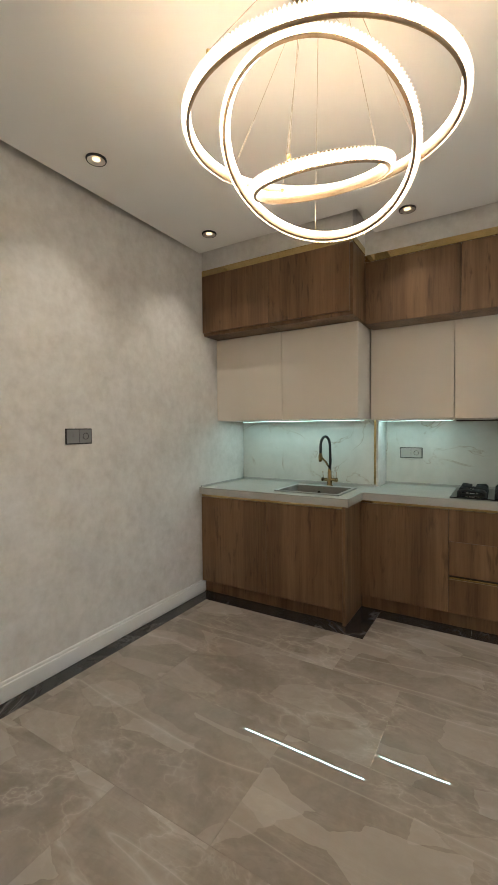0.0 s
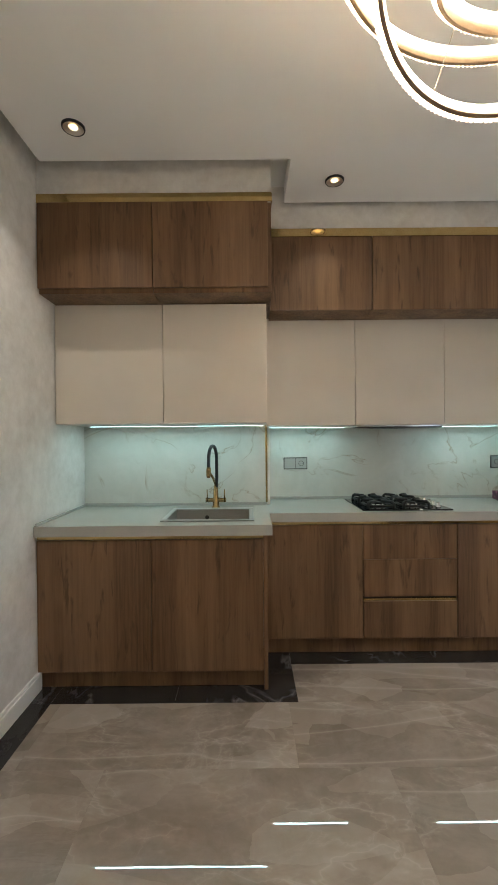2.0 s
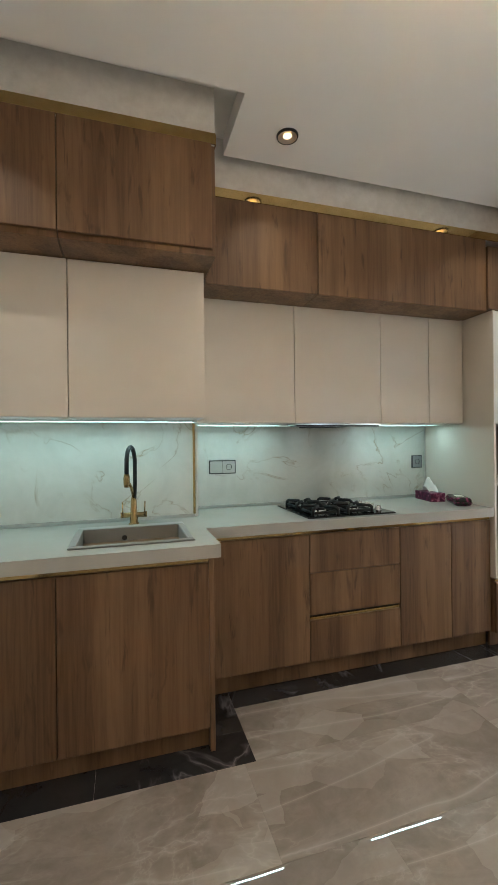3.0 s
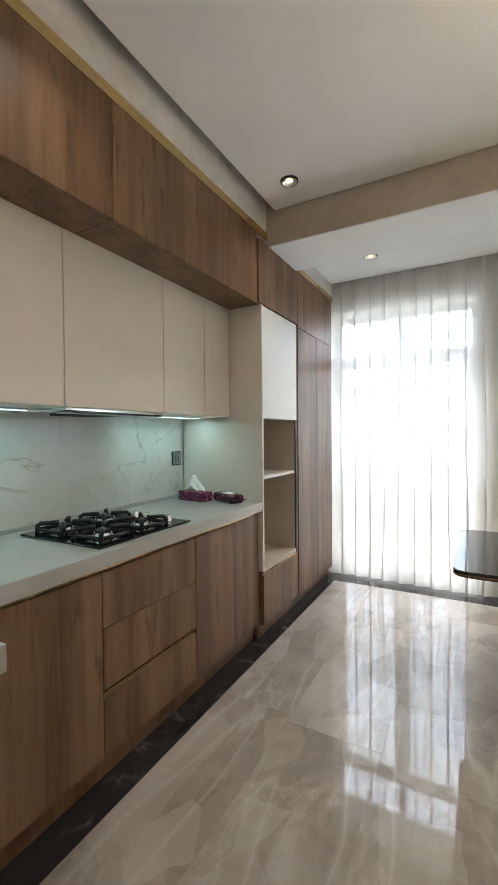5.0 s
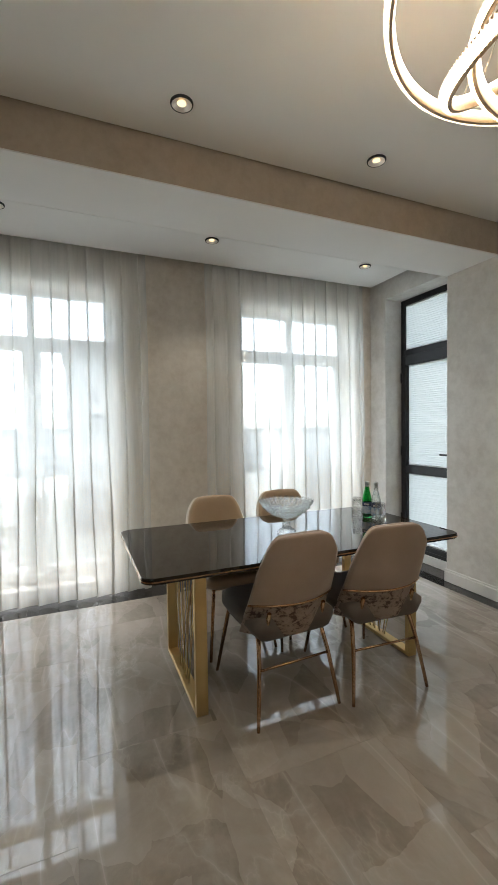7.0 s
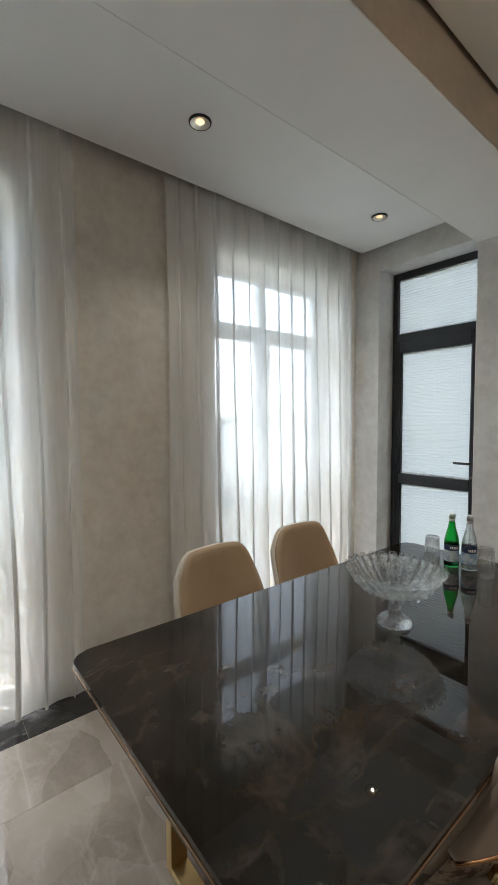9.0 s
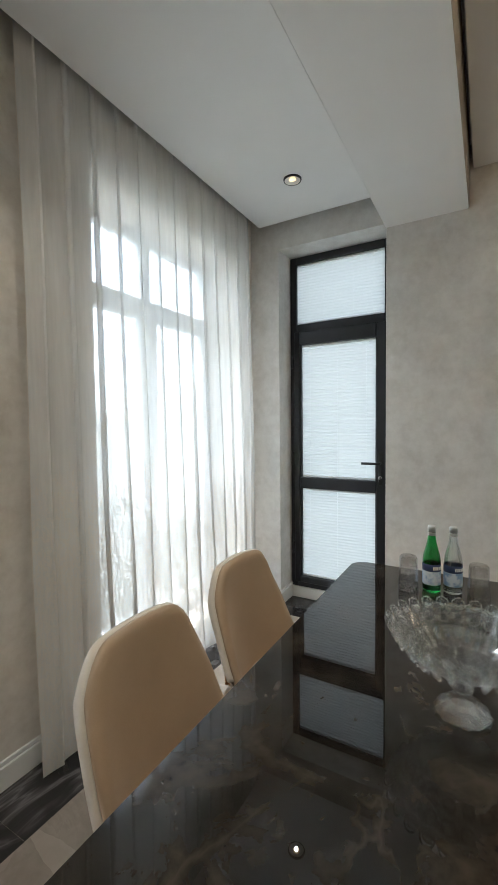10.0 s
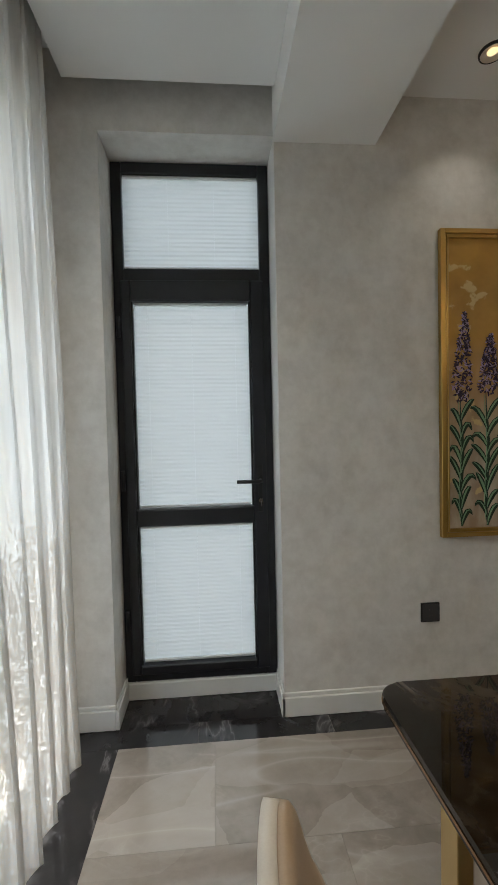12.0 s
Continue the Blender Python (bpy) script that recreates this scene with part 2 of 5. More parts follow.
def fabric_mat(name, a, c, rough, scale, sheen=0.3):
    m = mat(name, a, rough, Sheen_Weight=sheen)
    t, n, l, b = nodes_of(m)
    v = coords(t)
    big = noise_of(t, v, 7, 4, 0.6)
    fine = noise_of(t, v, scale, 3)
    l.new(mixed(t, ramp(t, big, [(0.3, a), (0.7, c)]), ramp(t, fine, [(0.35, a), (0.65, c)]), 0.4), b.inputs["Base Color"])
    bump(t, fine, 0.2, 0.0015, b)
    return m


leather = fabric_mat("tan_leatherette", (0.37, 0.262, 0.165), (0.43, 0.31, 0.20), 0.52, 380, 0.1)
velvet = fabric_mat("taupe_velvet", (0.33, 0.245, 0.185), (0.40, 0.30, 0.235), 0.8, 420, 0.25)
seat_fabric = fabric_mat("dark_taupe_velvet", (0.135, 0.105, 0.085), (0.19, 0.15, 0.125), 0.85, 420, 0.1)
worn = mat("worn_print_fabric", (0.3, 0.22, 0.17), 0.7)
t, n, l, b = nodes_of(worn)
v = coords(t, (1, 1, 1.6))
patches = noise_of(t, v, 17, 7, 0.72, 0.6)
l.new(ramp(t, patches, [(0.44, (0.36, 0.275, 0.215)), (0.52, (0.30, 0.22, 0.17)), (0.57, (0.09, 0.055, 0.042))]), b.inputs["Base Color"])
cream_fabric = fabric_mat("cream_fabric", (0.58, 0.51, 0.42), (0.66, 0.59, 0.50), 0.75, 400, 0.3)


def glass_mat(name, color=(1, 1, 1), rough=0.0, ior=1.5):
    return mat(name, color, rough, Transmission_Weight=1.0, IOR=ior)


green_glass = glass_mat("green_glass", (0.10, 0.62, 0.18))
pane = bpy.data.materials.new("window_pane")
pane.use_nodes = True
t = pane.node_tree
for x in list(t.nodes):
    t.nodes.remove(x)
tr, gl, mx, out = (t.nodes.new("ShaderNode" + k) for k in ("BsdfTransparent", "BsdfGlossy", "MixShader", "OutputMaterial"))


def facing_gloss(t, low, high):
    """How much a thin glass mirrors: a little head-on, more at a slant, the same from both sides."""
    lw, pw, ma = t.nodes.new("ShaderNodeLayerWeight"), t.nodes.new("ShaderNodeMath"), t.nodes.new("ShaderNodeMath")
    pw.operation, ma.operation = "POWER", "MULTIPLY_ADD"
    t.links.new(lw.outputs["Facing"], pw.inputs[0])
    pw.inputs[1].default_value = 4.0
    t.links.new(pw.outputs[0], ma.inputs[0])
    ma.inputs[1].default_value, ma.inputs[2].default_value = high - low, low
    return ma.outputs[0]



tr.inputs[0].default_value = (0.97, 0.985, 0.98, 1)
gl.inputs["Roughness"].default_value = 0.0
t.links.new(facing_gloss(t, 0.03, 0.6), mx.inputs[0])
t.links.new(tr.outputs[0], mx.inputs[1])
t.links.new(gl.outputs[0], mx.inputs[2])
t.links.new(mx.outputs[0], out.inputs[0])


def thin_glass(name, color, body=0.0):
    """Clear thin-walled glass; body mixes in refracting glass."""
    m = bpy.data.materials.new(name)
    m.use_nodes = True
    t, n, l, b = nodes_of(m)
    b.inputs["Base Color"].default_value = (*color, 1)
    b.inputs["Roughness"].default_value = 0.01
    b.inputs["Transmission Weight"].default_value = 1.0
    tr, gl, mx, m2 = (t.nodes.new("ShaderNode" + k) for k in ("BsdfTransparent", "BsdfGlossy", "MixShader", "MixShader"))
    tr.inputs[0].default_value = (*color, 1)
    gl.inputs["Roughness"].default_value = 0.02
    l.new(facing_gloss(t, 0.05, 0.7), mx.inputs[0])
    l.new(tr.outputs[0], mx.inputs[1])
    l.new(gl.outputs[0], mx.inputs[2])
    m2.inputs[0].default_value = body
    l.new(mx.outputs[0], m2.inputs[1])
    l.new(b.outputs[0], m2.inputs[2])
    l.new(m2.outputs[0], n["Material Output"].inputs[0])
    return m


clear_glass = thin_glass("clear_glass", (0.94, 0.955, 0.955), 0.4)
crystal = thin_glass("cut_crystal", (0.97, 0.98, 0.975), 0.36)
tumbler_glass = thin_glass("tumbler_glass", (0.985, 0.985, 0.98), 0.22)


def sheer_mat(name):
    """A thin voile with an embroidered lower part that ends upwards in ragged spikes."""
    m = bpy.data.materials.new(name)
    m.use_nodes = True
    t = m.node_tree
    for x in list(t.nodes):
        t.nodes.remove(x)
    out, mx, m2, tp, tl, df = (t.nodes.new("ShaderNode" + k) for k in ("OutputMaterial", "MixShader", "MixShader", "BsdfTransparent", "BsdfTranslucent", "BsdfDiffuse"))
    geo = t.nodes.new("ShaderNodeNewGeometry")
    sep = t.nodes.new("ShaderNodeSeparateXYZ")
    t.links.new(geo.outputs["Position"], sep.inputs[0])
    weave = noise_of(t, coords(t, (1, 1, 0.08)), 60, 3)
    # Upright bands of denser cover imitate the bright and dark of folds.
    fold_tone = noise_of(t, coords(t, (0.2, 1, 0.02)), 9, 1, 0.5)
    spikes = noise_of(t, coords(t, (1, 1, 0.10)), 42, 4, 0.65)
    spots = noise_of(t, coords(t, (1, 1, 0.60)), 112, 2, 0.6)
    edge = math_node(t, "MULTIPLY_ADD", spikes, -0.95, sep.outputs[2])
    mr = t.nodes.new("ShaderNodeMapRange")
    mr.inputs["From Min"].default_value, mr.inputs["From Max"].default_value = 0.30, 0.78
    mr.inputs["To Min"].default_value, mr.inputs["To Max"].default_value = 0.46, 0.66
    t.links.new(edge, mr.inputs["Value"])
    lace = math_node(t, "GREATER_THAN", spots, mr.outputs[0])
    base = math_node(t, "MULTIPLY_ADD", fold_tone, 0.30, math_node(t, "MULTIPLY_ADD", weave, 0.16, SHEER))
    fac = math_node(t, "MINIMUM", math_node(t, "MULTIPLY_ADD", lace, 0.24, base), 0.97)
    t.links.new(mixed(t, (0.90, 0.91, 0.90), (0.42, 0.39, 0.35), lace), tl.inputs[0])
    t.links.new(mixed(t, (0.94, 0.94, 0.925), (0.80, 0.78, 0.74), lace), df.inputs[0])
    t.links.new(math_node(t, "MULTIPLY_ADD", lace, 0.10, 0.64), m2.inputs[0])
    t.links.new(tl.outputs[0], m2.inputs[1])
    t.links.new(df.outputs[0], m2.inputs[2])
    t.links.new(fac, mx.inputs[0])
    t.links.new(tp.outputs[0], mx.inputs[1])
    t.links.new(m2.outputs[0], mx.inputs[2])
    t.links.new(mx.outputs[0], out.inputs[0])
    return m


SHEER = 0.41          # least cover of the voile's threads
voile = sheer_mat("white_lace_voile")
blind_mat = bpy.data.materials.new("white_pleated_blind")
blind_mat.use_nodes = True
t, n, l, b = nodes_of(blind_mat)
b.inputs["Base Color"].default_value = (0.80, 0.81, 0.79, 1)
b.inputs["Roughness"].default_value = 0.8
tlb, mxb = t.nodes.new("ShaderNodeBsdfTranslucent"), t.nodes.new("ShaderNodeMixShader")
tlb.inputs[0].default_value = (0.50, 0.51, 0.50, 1)
mxb.inputs[0].default_value = 0.5
l.new(b.outputs[0], mxb.inputs[1])
l.new(tlb.outputs[0], mxb.inputs[2])
l.new(mxb.outputs[0], n["Material Output"].inputs[0])
pvc = mat("white_pvc", (0.74, 0.75, 0.75), 0.3)


def glow(name, color, strength):
    m = bpy.data.materials.new(name)
    m.use_nodes = True
    t, n, l, b = nodes_of(m)
    b.inputs["Base Color"].default_value = (*color, 1)
    b.inputs["Emission Color"].default_value = (*color, 1)
    b.inputs["Emission Strength"].default_value = strength
    return m


led_warm = glow("warm_led", (1.0, 0.80, 0.57), 2.35)
led_inner = glow("inner_led_strip", (1.0, 0.80, 0.56), 0.6)
# Beads glow themselves, standing in for the LED light shining through them.
crystal_glow = glow("self_lit_crystal", (1.0, 0.80, 0.55), 0.085)
led_cool = glow("cool_led_strip", (0.66, 1.0, 0.95), 0.2)
lamp_glow = glow("spot_lens", (1.0, 0.70, 0.36), 0.075)
satin_reflector = mat("satin_reflector", (0.80, 0.74, 0.66), 0.38, 0.9)


# ---- building blocks ----
def box(bm, x0, x1, y0, y1, z0, z1, bevel=0.0, seg=1):
    vs = bmesh.ops.create_cube(bm, size=1)["verts"]
    bmesh.ops.scale(bm, vec=(x1 - x0, y1 - y0, z1 - z0), verts=vs)
    bmesh.ops.translate(bm, vec=((x0 + x1) / 2, (y0 + y1) / 2, (z0 + z1) / 2), verts=vs)
    if bevel:
        es = {e for v in vs for e in v.link_edges}
        bmesh.ops.bevel(bm, geom=list(es), offset=bevel, segments=seg, affect="EDGES", profile=0.5)
    return bm


def B(*a, **k):
    return box(bmesh.new(), *a, **k)


def tube(bm, pts, r, seg=10, closed=False):
    """A round tube along points."""
    pts = [Vector(p) for p in pts]
    rings, nrm = [], None
    N = len(pts)
    for i, p in enumerate(pts):
        a = pts[(i - 1) % N] if closed or i else p
        c = pts[(i + 1) % N] if closed or i < N - 1 else p
        d = (c - a).normalized()
        if nrm is None:
            nrm = d.orthogonal().normalized()
        nrm = (nrm - d * nrm.dot(d)).normalized()
        bi = d.cross(nrm)
        rr = r[i] if isinstance(r, (list, tuple)) else r
        rings.append([bm.verts.new(p + rr * (math.cos(2 * math.pi * k / seg) * nrm + math.sin(2 * math.pi * k / seg) * bi)) for k in range(seg)])
    for i in range(N if closed else N - 1):
        a, c = rings[i], rings[(i + 1) % N]
        for k in range(seg):
            f = bm.faces.new((a[k], a[(k + 1) % seg], c[(k + 1) % seg], c[k]))
            f.smooth = True
    if not closed:
        bm.faces.new(list(reversed(rings[0])))
        bm.faces.new(rings[-1])
    return bm


def T(*a, **k):
    return tube(bmesh.new(), *a, **k)


def lathe(bm, prof, seg=32, c=(0, 0, 0), wave=None, smooth=True):
    """Turns (radius, height) pairs about the z axis; wave(angle, i) scales the radius."""
    rings = []
    for i, (r, z) in enumerate(prof):
        if r < 1e-5:
            rings.append([bm.verts.new((c[0], c[1], c[2] + z))])
        else:
            rings.append([bm.verts.new((c[0] + r * (wave(2 * math.pi * k / seg, i) if wave else 1) * math.cos(2 * math.pi * k / seg),
                                        c[1] + r * (wave(2 * math.pi * k / seg, i) if wave else 1) * math.sin(2 * math.pi * k / seg), c[2] + z)) for k in range(seg)])
    for a, d in zip(rings, rings[1:]):
        for k in range(seg):
            if len(a) == 1 and len(d) == 1:
                continue
            if len(a) == 1:
                f = bm.faces.new((a[0], d[k], d[(k + 1) % seg]))
            elif len(d) == 1:
                f = bm.faces.new((a[k], d[0], a[(k + 1) % seg]))
            else:
                f = bm.faces.new((a[k], d[k], d[(k + 1) % seg], a[(k + 1) % seg]))
            f.smooth = smooth
    bmesh.ops.recalc_face_normals(bm, faces=bm.faces)
    return bm


def L(prof, seg=32, c=(0, 0, 0), **k):
    return lathe(bmesh.new(), prof, seg, c, **k)


def mesh_of(name, bm, material):
    me = bpy.data.meshes.new(name)
    bm.to_mesh(me)
    bm.free()
    me.materials.append(material)
    return me


def part(name, bm, material, parent, label=""):
    ob = new(name, mesh_of(name, bm, material))
    ob.parent = parent
    return tagged(ob, label)


def piece(name, me, parent, at=(0, 0, 0)):
    ob = new(name, me)
    ob.parent = parent
    ob.location = at
    return ob


def thing(name, label, category, group="", at=(0, 0, 0)):
    ob = new(name)
    ob.empty_display_size = 0.05
    ob.location = at
    return tagged(ob, label, category, group)


def setting(name, bm, material, label="", category=""):
    ob = new(name, mesh_of(name, bm, material))
    return tagged(ob, label, category or name.split("_")[0], kind="structure")


# ---- the room ----
XL, XW, YD, YB = -1.47, 3.33, 0.503, 5.0     # left wall, window wall, door wall, kitchen back wall
TOP = 2.98
setting("floor", B(XL - 0.2, 3.75, 0.05, 5.2, -0.12, -0.0012), grout, "grey grouted screed under polished marble tiles", "floor")
setting("wall_left", B(XL - 0.2, XL, 0.05, 5.2, 0, 3.1), plaster, "beige grey mottled venetian plaster wall")
bm = B(XL, 2.33, YD - 0.25, YD, 0, 3.1)
box(bm, 3.10, 3.75, YD - 0.25, YD, 0, 3.1)
box(bm, 2.33, 3.10, YD - 0.25, YD, 2.645, 3.1)
setting("wall_door", bm, plaster, "beige mottled plaster wall with a deep door recess")
bm = B(XL, 3.75, YB + 0.012, 5.2, 0, 3.1)
box(bm, XL, -0.14, 4.735, YB + 0.012, 0, 3.1)
setting("wall_kitchen", bm, plaster, "beige plaster wall behind the kitchen units")
A0, A1, B0, B1, WZ0, WZ1 = 3.13, 4.42, 0.70, 1.99, 0.07, 2.53
bm = B(XW, 3.70, 0.05, B0, 0, 3.1)
box(bm, XW, 3.70, B1, A0, 0, 3.1)
box(bm, XW, 3.70, A1, 5.2, 0, 3.1)
for y0, y1 in ((A0, A1), (B0, B1)):
    box(bm, XW, 3.70, y0, y1, WZ1, 3.1)
    box(bm, XW, 3.70, y0, y1, 0, WZ0)
setting("wall_window", bm, warm_lit_plaster, "beige mottled plaster wall with two tall windows")
bm = B(XL - 0.2, 3.75, 0.05, 5.2, 3.1, 3.25)
setting("roof_slab", bm, ceiling_paint, "concrete slab above the suspended ceilings", "ceiling")
# suspended plate with a shadow gap along the walls and a notch over the recess
bm = B(XL + 0.107, 1.843, YD, 3.907, CEIL, CEIL + 0.10)
box(bm, -0.06, 1.843, 3.907, 4.303, CEIL, CEIL + 0.10)
bmesh.ops.remove_doubles(bm, verts=bm.verts, dist=1e-4)
setting("ceiling_main", bm, ceiling_paint, "white painted suspended ceiling with a shadow gap", "ceiling")
# lower plate: stops short of the door wall and leaves a pocket for the curtains
setting("ceiling_window", B(2.336, 3.212, YD + 0.088, 4.356, LOW, LOW + 0.1, bevel=0.0015), ceiling_paint, "white painted lower ceiling with a curtain pocket by the windows", "ceiling")
bm = B(XL, 1.864, YD, YB, TOP, TOP + 0.1)
box(bm, 2.33, XW, YD, YB, TOP, TOP + 0.1)
setting("ceiling_upper", bm, ceiling_paint, "white ceiling above the shadow gap", "ceiling")
bm = B(1.864, 2.33, YD, 4.45, BEAM, 3.1)
setting("beam", bm, shaded_tan_plaster, "plastered ceiling beam between kitchen and windows", "beam")
setting("beam_side", B(2.331, 2.335, YD + 0.001, 4.3655, BEAM - 0.0075, TOP - 0.001), ceiling_paint, "white painted window side of the beam", "beam")
setting("beam_underside", B(1.866, 2.3308, YD + 0.001, 4.449, BEAM - 0.006, BEAM), ceiling_paint, "white painted underside of the beam", "beam")
# bulkhead over the kitchen units, a gold strip between it and the cabinets
bm = B(XL, -0.155, 4.078, 4.735, 2.72, 3.1)
box(bm, -0.155, 1.864, 4.378, YB + 0.012, 2.665, 3.1)
setting("bulkhead", bm, plaster, "plastered bulkhead above the kitchen cabinets", "bulkhead")
bm = B(XL + 0.002, -0.152, 4.070, 4.078, 2.72, 2.768)
box(bm, -0.155, -0.149, 4.078, 4.369, 2.72, 2.768)
box(bm, -0.149, 1.864, 4.369, 4.378, 2.665, 2.714)
box(bm, 2.335, XW - 0.005, 4.358, 4.366, 2.633, 2.675)
setting("bulkhead_trim", bm, gold_trim, "polished gold strip between cabinets and bulkhead", "trim")
setting("bulkhead_end", B(2.335, XW - 0.003, 4.366, YB, 2.633, TOP), plaster, "plastered bulkhead by the window", "bulkhead")


h = 0.112
bm = bmesh.new()
for q in ((XL, XL + 0.016, YD, 4.05, 0.001, h - 0.02), (XL, XL + 0.010, YD, 4.05, h - 0.02, h),
          (XL + 0.016, 2.345, YD, YD + 0.016, 0.001, h - 0.02), (XL + 0.016, 2.345, YD, YD + 0.010, h - 0.02, h),
          (2.33, 2.346, 0.30, YD + 0.016, 0.001, h - 0.02), (2.33, 2.340, 0.30, YD + 0.010, h - 0.02, h),
          (3.084, 3.10, 0.30, YD + 0.016, 0.001, h - 0.02), (3.09, 3.10, 0.30, YD + 0.01, h - 0.02, h),
          (3.10, XW, YD, YD + 0.016, 0.001, h - 0.02), (3.10, XW, YD, YD + 0.01, h - 0.02, h),
          (XW - 0.016, XW, YD + 0.02, 4.34, 0.001, h - 0.02), (XW - 0.010, XW, YD + 0.02, 4.34, h - 0.02, h)):
    box(bm, *q, bevel=0.003)
setting("baseboard", bm, white_paint, "white painted stepped baseboard along plaster walls", "baseboard")


# ---- windows ----
def window(name, y0, y1):
    w = tagged(thing(name, "tall white framed window with a transom light", "window"), kind="structure")
    x0, x1 = 3.60, 3.67
    bm = bmesh.new()
    f = 0.045
    box(bm, x0, x1, y0, y0 + f, WZ0, WZ1, bevel=0.006)
    box(bm, x0, x1, y1 - f, y1, WZ0, WZ1, bevel=0.006)
    box(bm, x0, x1, y0 + f, y1 - f, WZ1 - f, WZ1, bevel=0.006)
    box(bm, x0, x1, y0 + f, y1 - f, WZ0, WZ0 + 0.09, bevel=0.006)
    box(bm, x0, x1, y0 + f, y1 - f, 2.06, 2.145, bevel=0.006)
    ym = (y0 + y1) / 2
    box(bm, x0 + .002, x1, ym - 0.03, ym + 0.03, WZ0 + 0.09, 2.06, bevel=0.006)
    box(bm, x0 + .002, x1, ym - 0.03, ym + 0.03, 2.145, WZ1 - f, bevel=0.006)
    part("window_frame", bm, pvc, w)
    for a, c in ((y0 + f, ym - 0.03), (ym + 0.03, y1 - f)):
        bm = bmesh.new()
        s = 0.04
        box(bm, x0 - 0.012, x1 - 0.02, a, a + s, WZ0 + 0.09, 2.06, bevel=0.005)
        box(bm, x0 - 0.012, x1 - 0.02, c - s, c, WZ0 + 0.09, 2.06, bevel=0.005)
        box(bm, x0 - 0.012, x1 - 0.02, a + s, c - s, 2.06 - s, 2.06, bevel=0.005)
        box(bm, x0 - 0.012, x1 - 0.02, a + s, c - s, WZ0 + 0.09, WZ0 + 0.09 + s, bevel=0.005)
        part("sash", bm, pvc, w)
        for z0, z1 in ((WZ0 + 0.09 + s, 2.06 - s), (2.145, WZ1 - f)):
            g = part("pane", B(3.632, 3.638, a + (s if z0 < 1 else 0), c - (s if z0 < 1 else 0), z0, z1), pane, w)
            g.visible_shadow = False
    bm = B(3.578, 3.588, ym - 0.055, ym - 0.03, 1.0, 1.15, bevel=0.003)
    part("handle", bm, pvc, w)
    return w


window("window_1", A0, A1)
window("window_2", B0, B1)


RAIL = TOP - 0.010


def curtain(y0, y1, seed, label):
    """A pleated voile from the ceiling to the floor."""
    rnd = random.Random(seed)
    bm = bmesh.new()
    pleats = round((y1 - y0) / 0.128)
    lam, m, k = (y1 - y0) / pleats, 22, 18
    n = pleats * k
    ph = [rnd.uniform(0, 6.28) for _ in range(8)]
    lap = [rnd.uniform(0.018, 0.036) * lam / 0.104 for _ in range(pleats + 1)]
    deep = [rnd.uniform(0.015, 0.026) for _ in range(pleats + 1)]
    rows = []
    for j in range(m + 1):
        v = j / m
        z = 0.022 + (RAIL - 0.03) * v
        row = []
        for i in range(n + 1):
            q = i / k
            g, fr = min(int(q), pleats - 1), q - min(int(q), pleats - 1)
            s = 2 * math.pi * q
            la = lap[g] + (lap[g + 1] - lap[g]) * fr
            de = deep[g] + (deep[g + 1] - deep[g]) * fr
            sway = 0.012 * math.sin(z * 1.6 + q * 0.9 + ph[0]) * (1 - v) + 0.006 * math.sin(z * 3.1 + q * 2.3 + ph[1]) * (1 - v)
            y = y0 + lam * q + la * math.sin(s) * (0.86 + 0.14 * v) + sway
            x = 3.255 - 0.055 * (1 - v) + de * math.sin(s + 1.25) * (0.7 + 0.55 * (1 - v)) + 0.010 * math.sin(z * 1.3 + q * 0.6 + ph[2]) * (1 - v)
            dz = 0.010 * math.sin(s + ph[3]) if j == 0 else 0
            row.append(bm.verts.new((max(3.12, min(x, 3.318)), y, z + dz)))
        rows.append(row)
    for a, c in zip(rows, rows[1:]):
        for i in range(n):
            f = bm.faces.new((a[i], a[i + 1], c[i + 1], c[i]))
            f.smooth = True
    cu = thing("curtain", label, "curtain", "sheer window curtains")
    part("voile", bm, voile, cu)
    bm = bmesh.new()
    tube(bm, [(3.255, y0 + 0.01, RAIL), (3.255, y1 - 0.01, RAIL)], 0.010, 8)
    part("curtain_rail", bm, pvc, cu)
    hook = mesh_of("hook", B(3.252, 3.258, -0.004, 0.004, RAIL - 0.035, RAIL - 0.0095), pvc)
    for k in range(int((y1 - y0) / 0.1)):
        piece("hook", hook, cu, (0, y0 + 0.05 + k * 0.1, 0))
    return cu


curtain(2.88, 4.46, 3, "white sheer voile curtain with lace hem by the tall cabinet")
curtain(0.66, 2.37, 8, "white sheer voile curtain with lace hem behind the dining table")

# ---- balcony door ----
door = tagged(thing("door_1", "black framed glazed balcony door with white pleated blinds", "door"), kind="structure")
dy0, dy1 = 0.235, 0.30
DX0, DX1, DZ0, DZ1 = 2.335, 3.098, 0.085, 2.643
bm = bmesh.new()
box(bm, DX0, DX0 + 0.05, dy0, dy1, DZ0, DZ1, bevel=0.004)
box(bm, DX1 - 0.05, DX1, dy0, dy1, DZ0, DZ1, bevel=0.004)
box(bm, DX0 + 0.05, DX1 - 0.05, dy0, dy1, DZ1 - 0.055, DZ1, bevel=0.004)
box(bm, DX0 + 0.05, DX1 - 0.05, dy0, dy1, 2.07, 2.135, bevel=0.004)
box(bm, DX0 + 0.05, DX1 - 0.05, dy0, dy1, DZ0, DZ0 + 0.04, bevel=0.004)
part("door_frame", bm, black_metal, door)
leaf = bmesh.new()
ly0, ly1 = 0.25, 0.318
a0, a1 = DX0 + 0.035, DX1 - 0.035
box(leaf, a0, 2.437, ly0, ly1, 0.125, 2.075, bevel=0.006)
box(leaf, 3.018, a1, ly0, ly1, 0.125, 2.075, bevel=0.006)
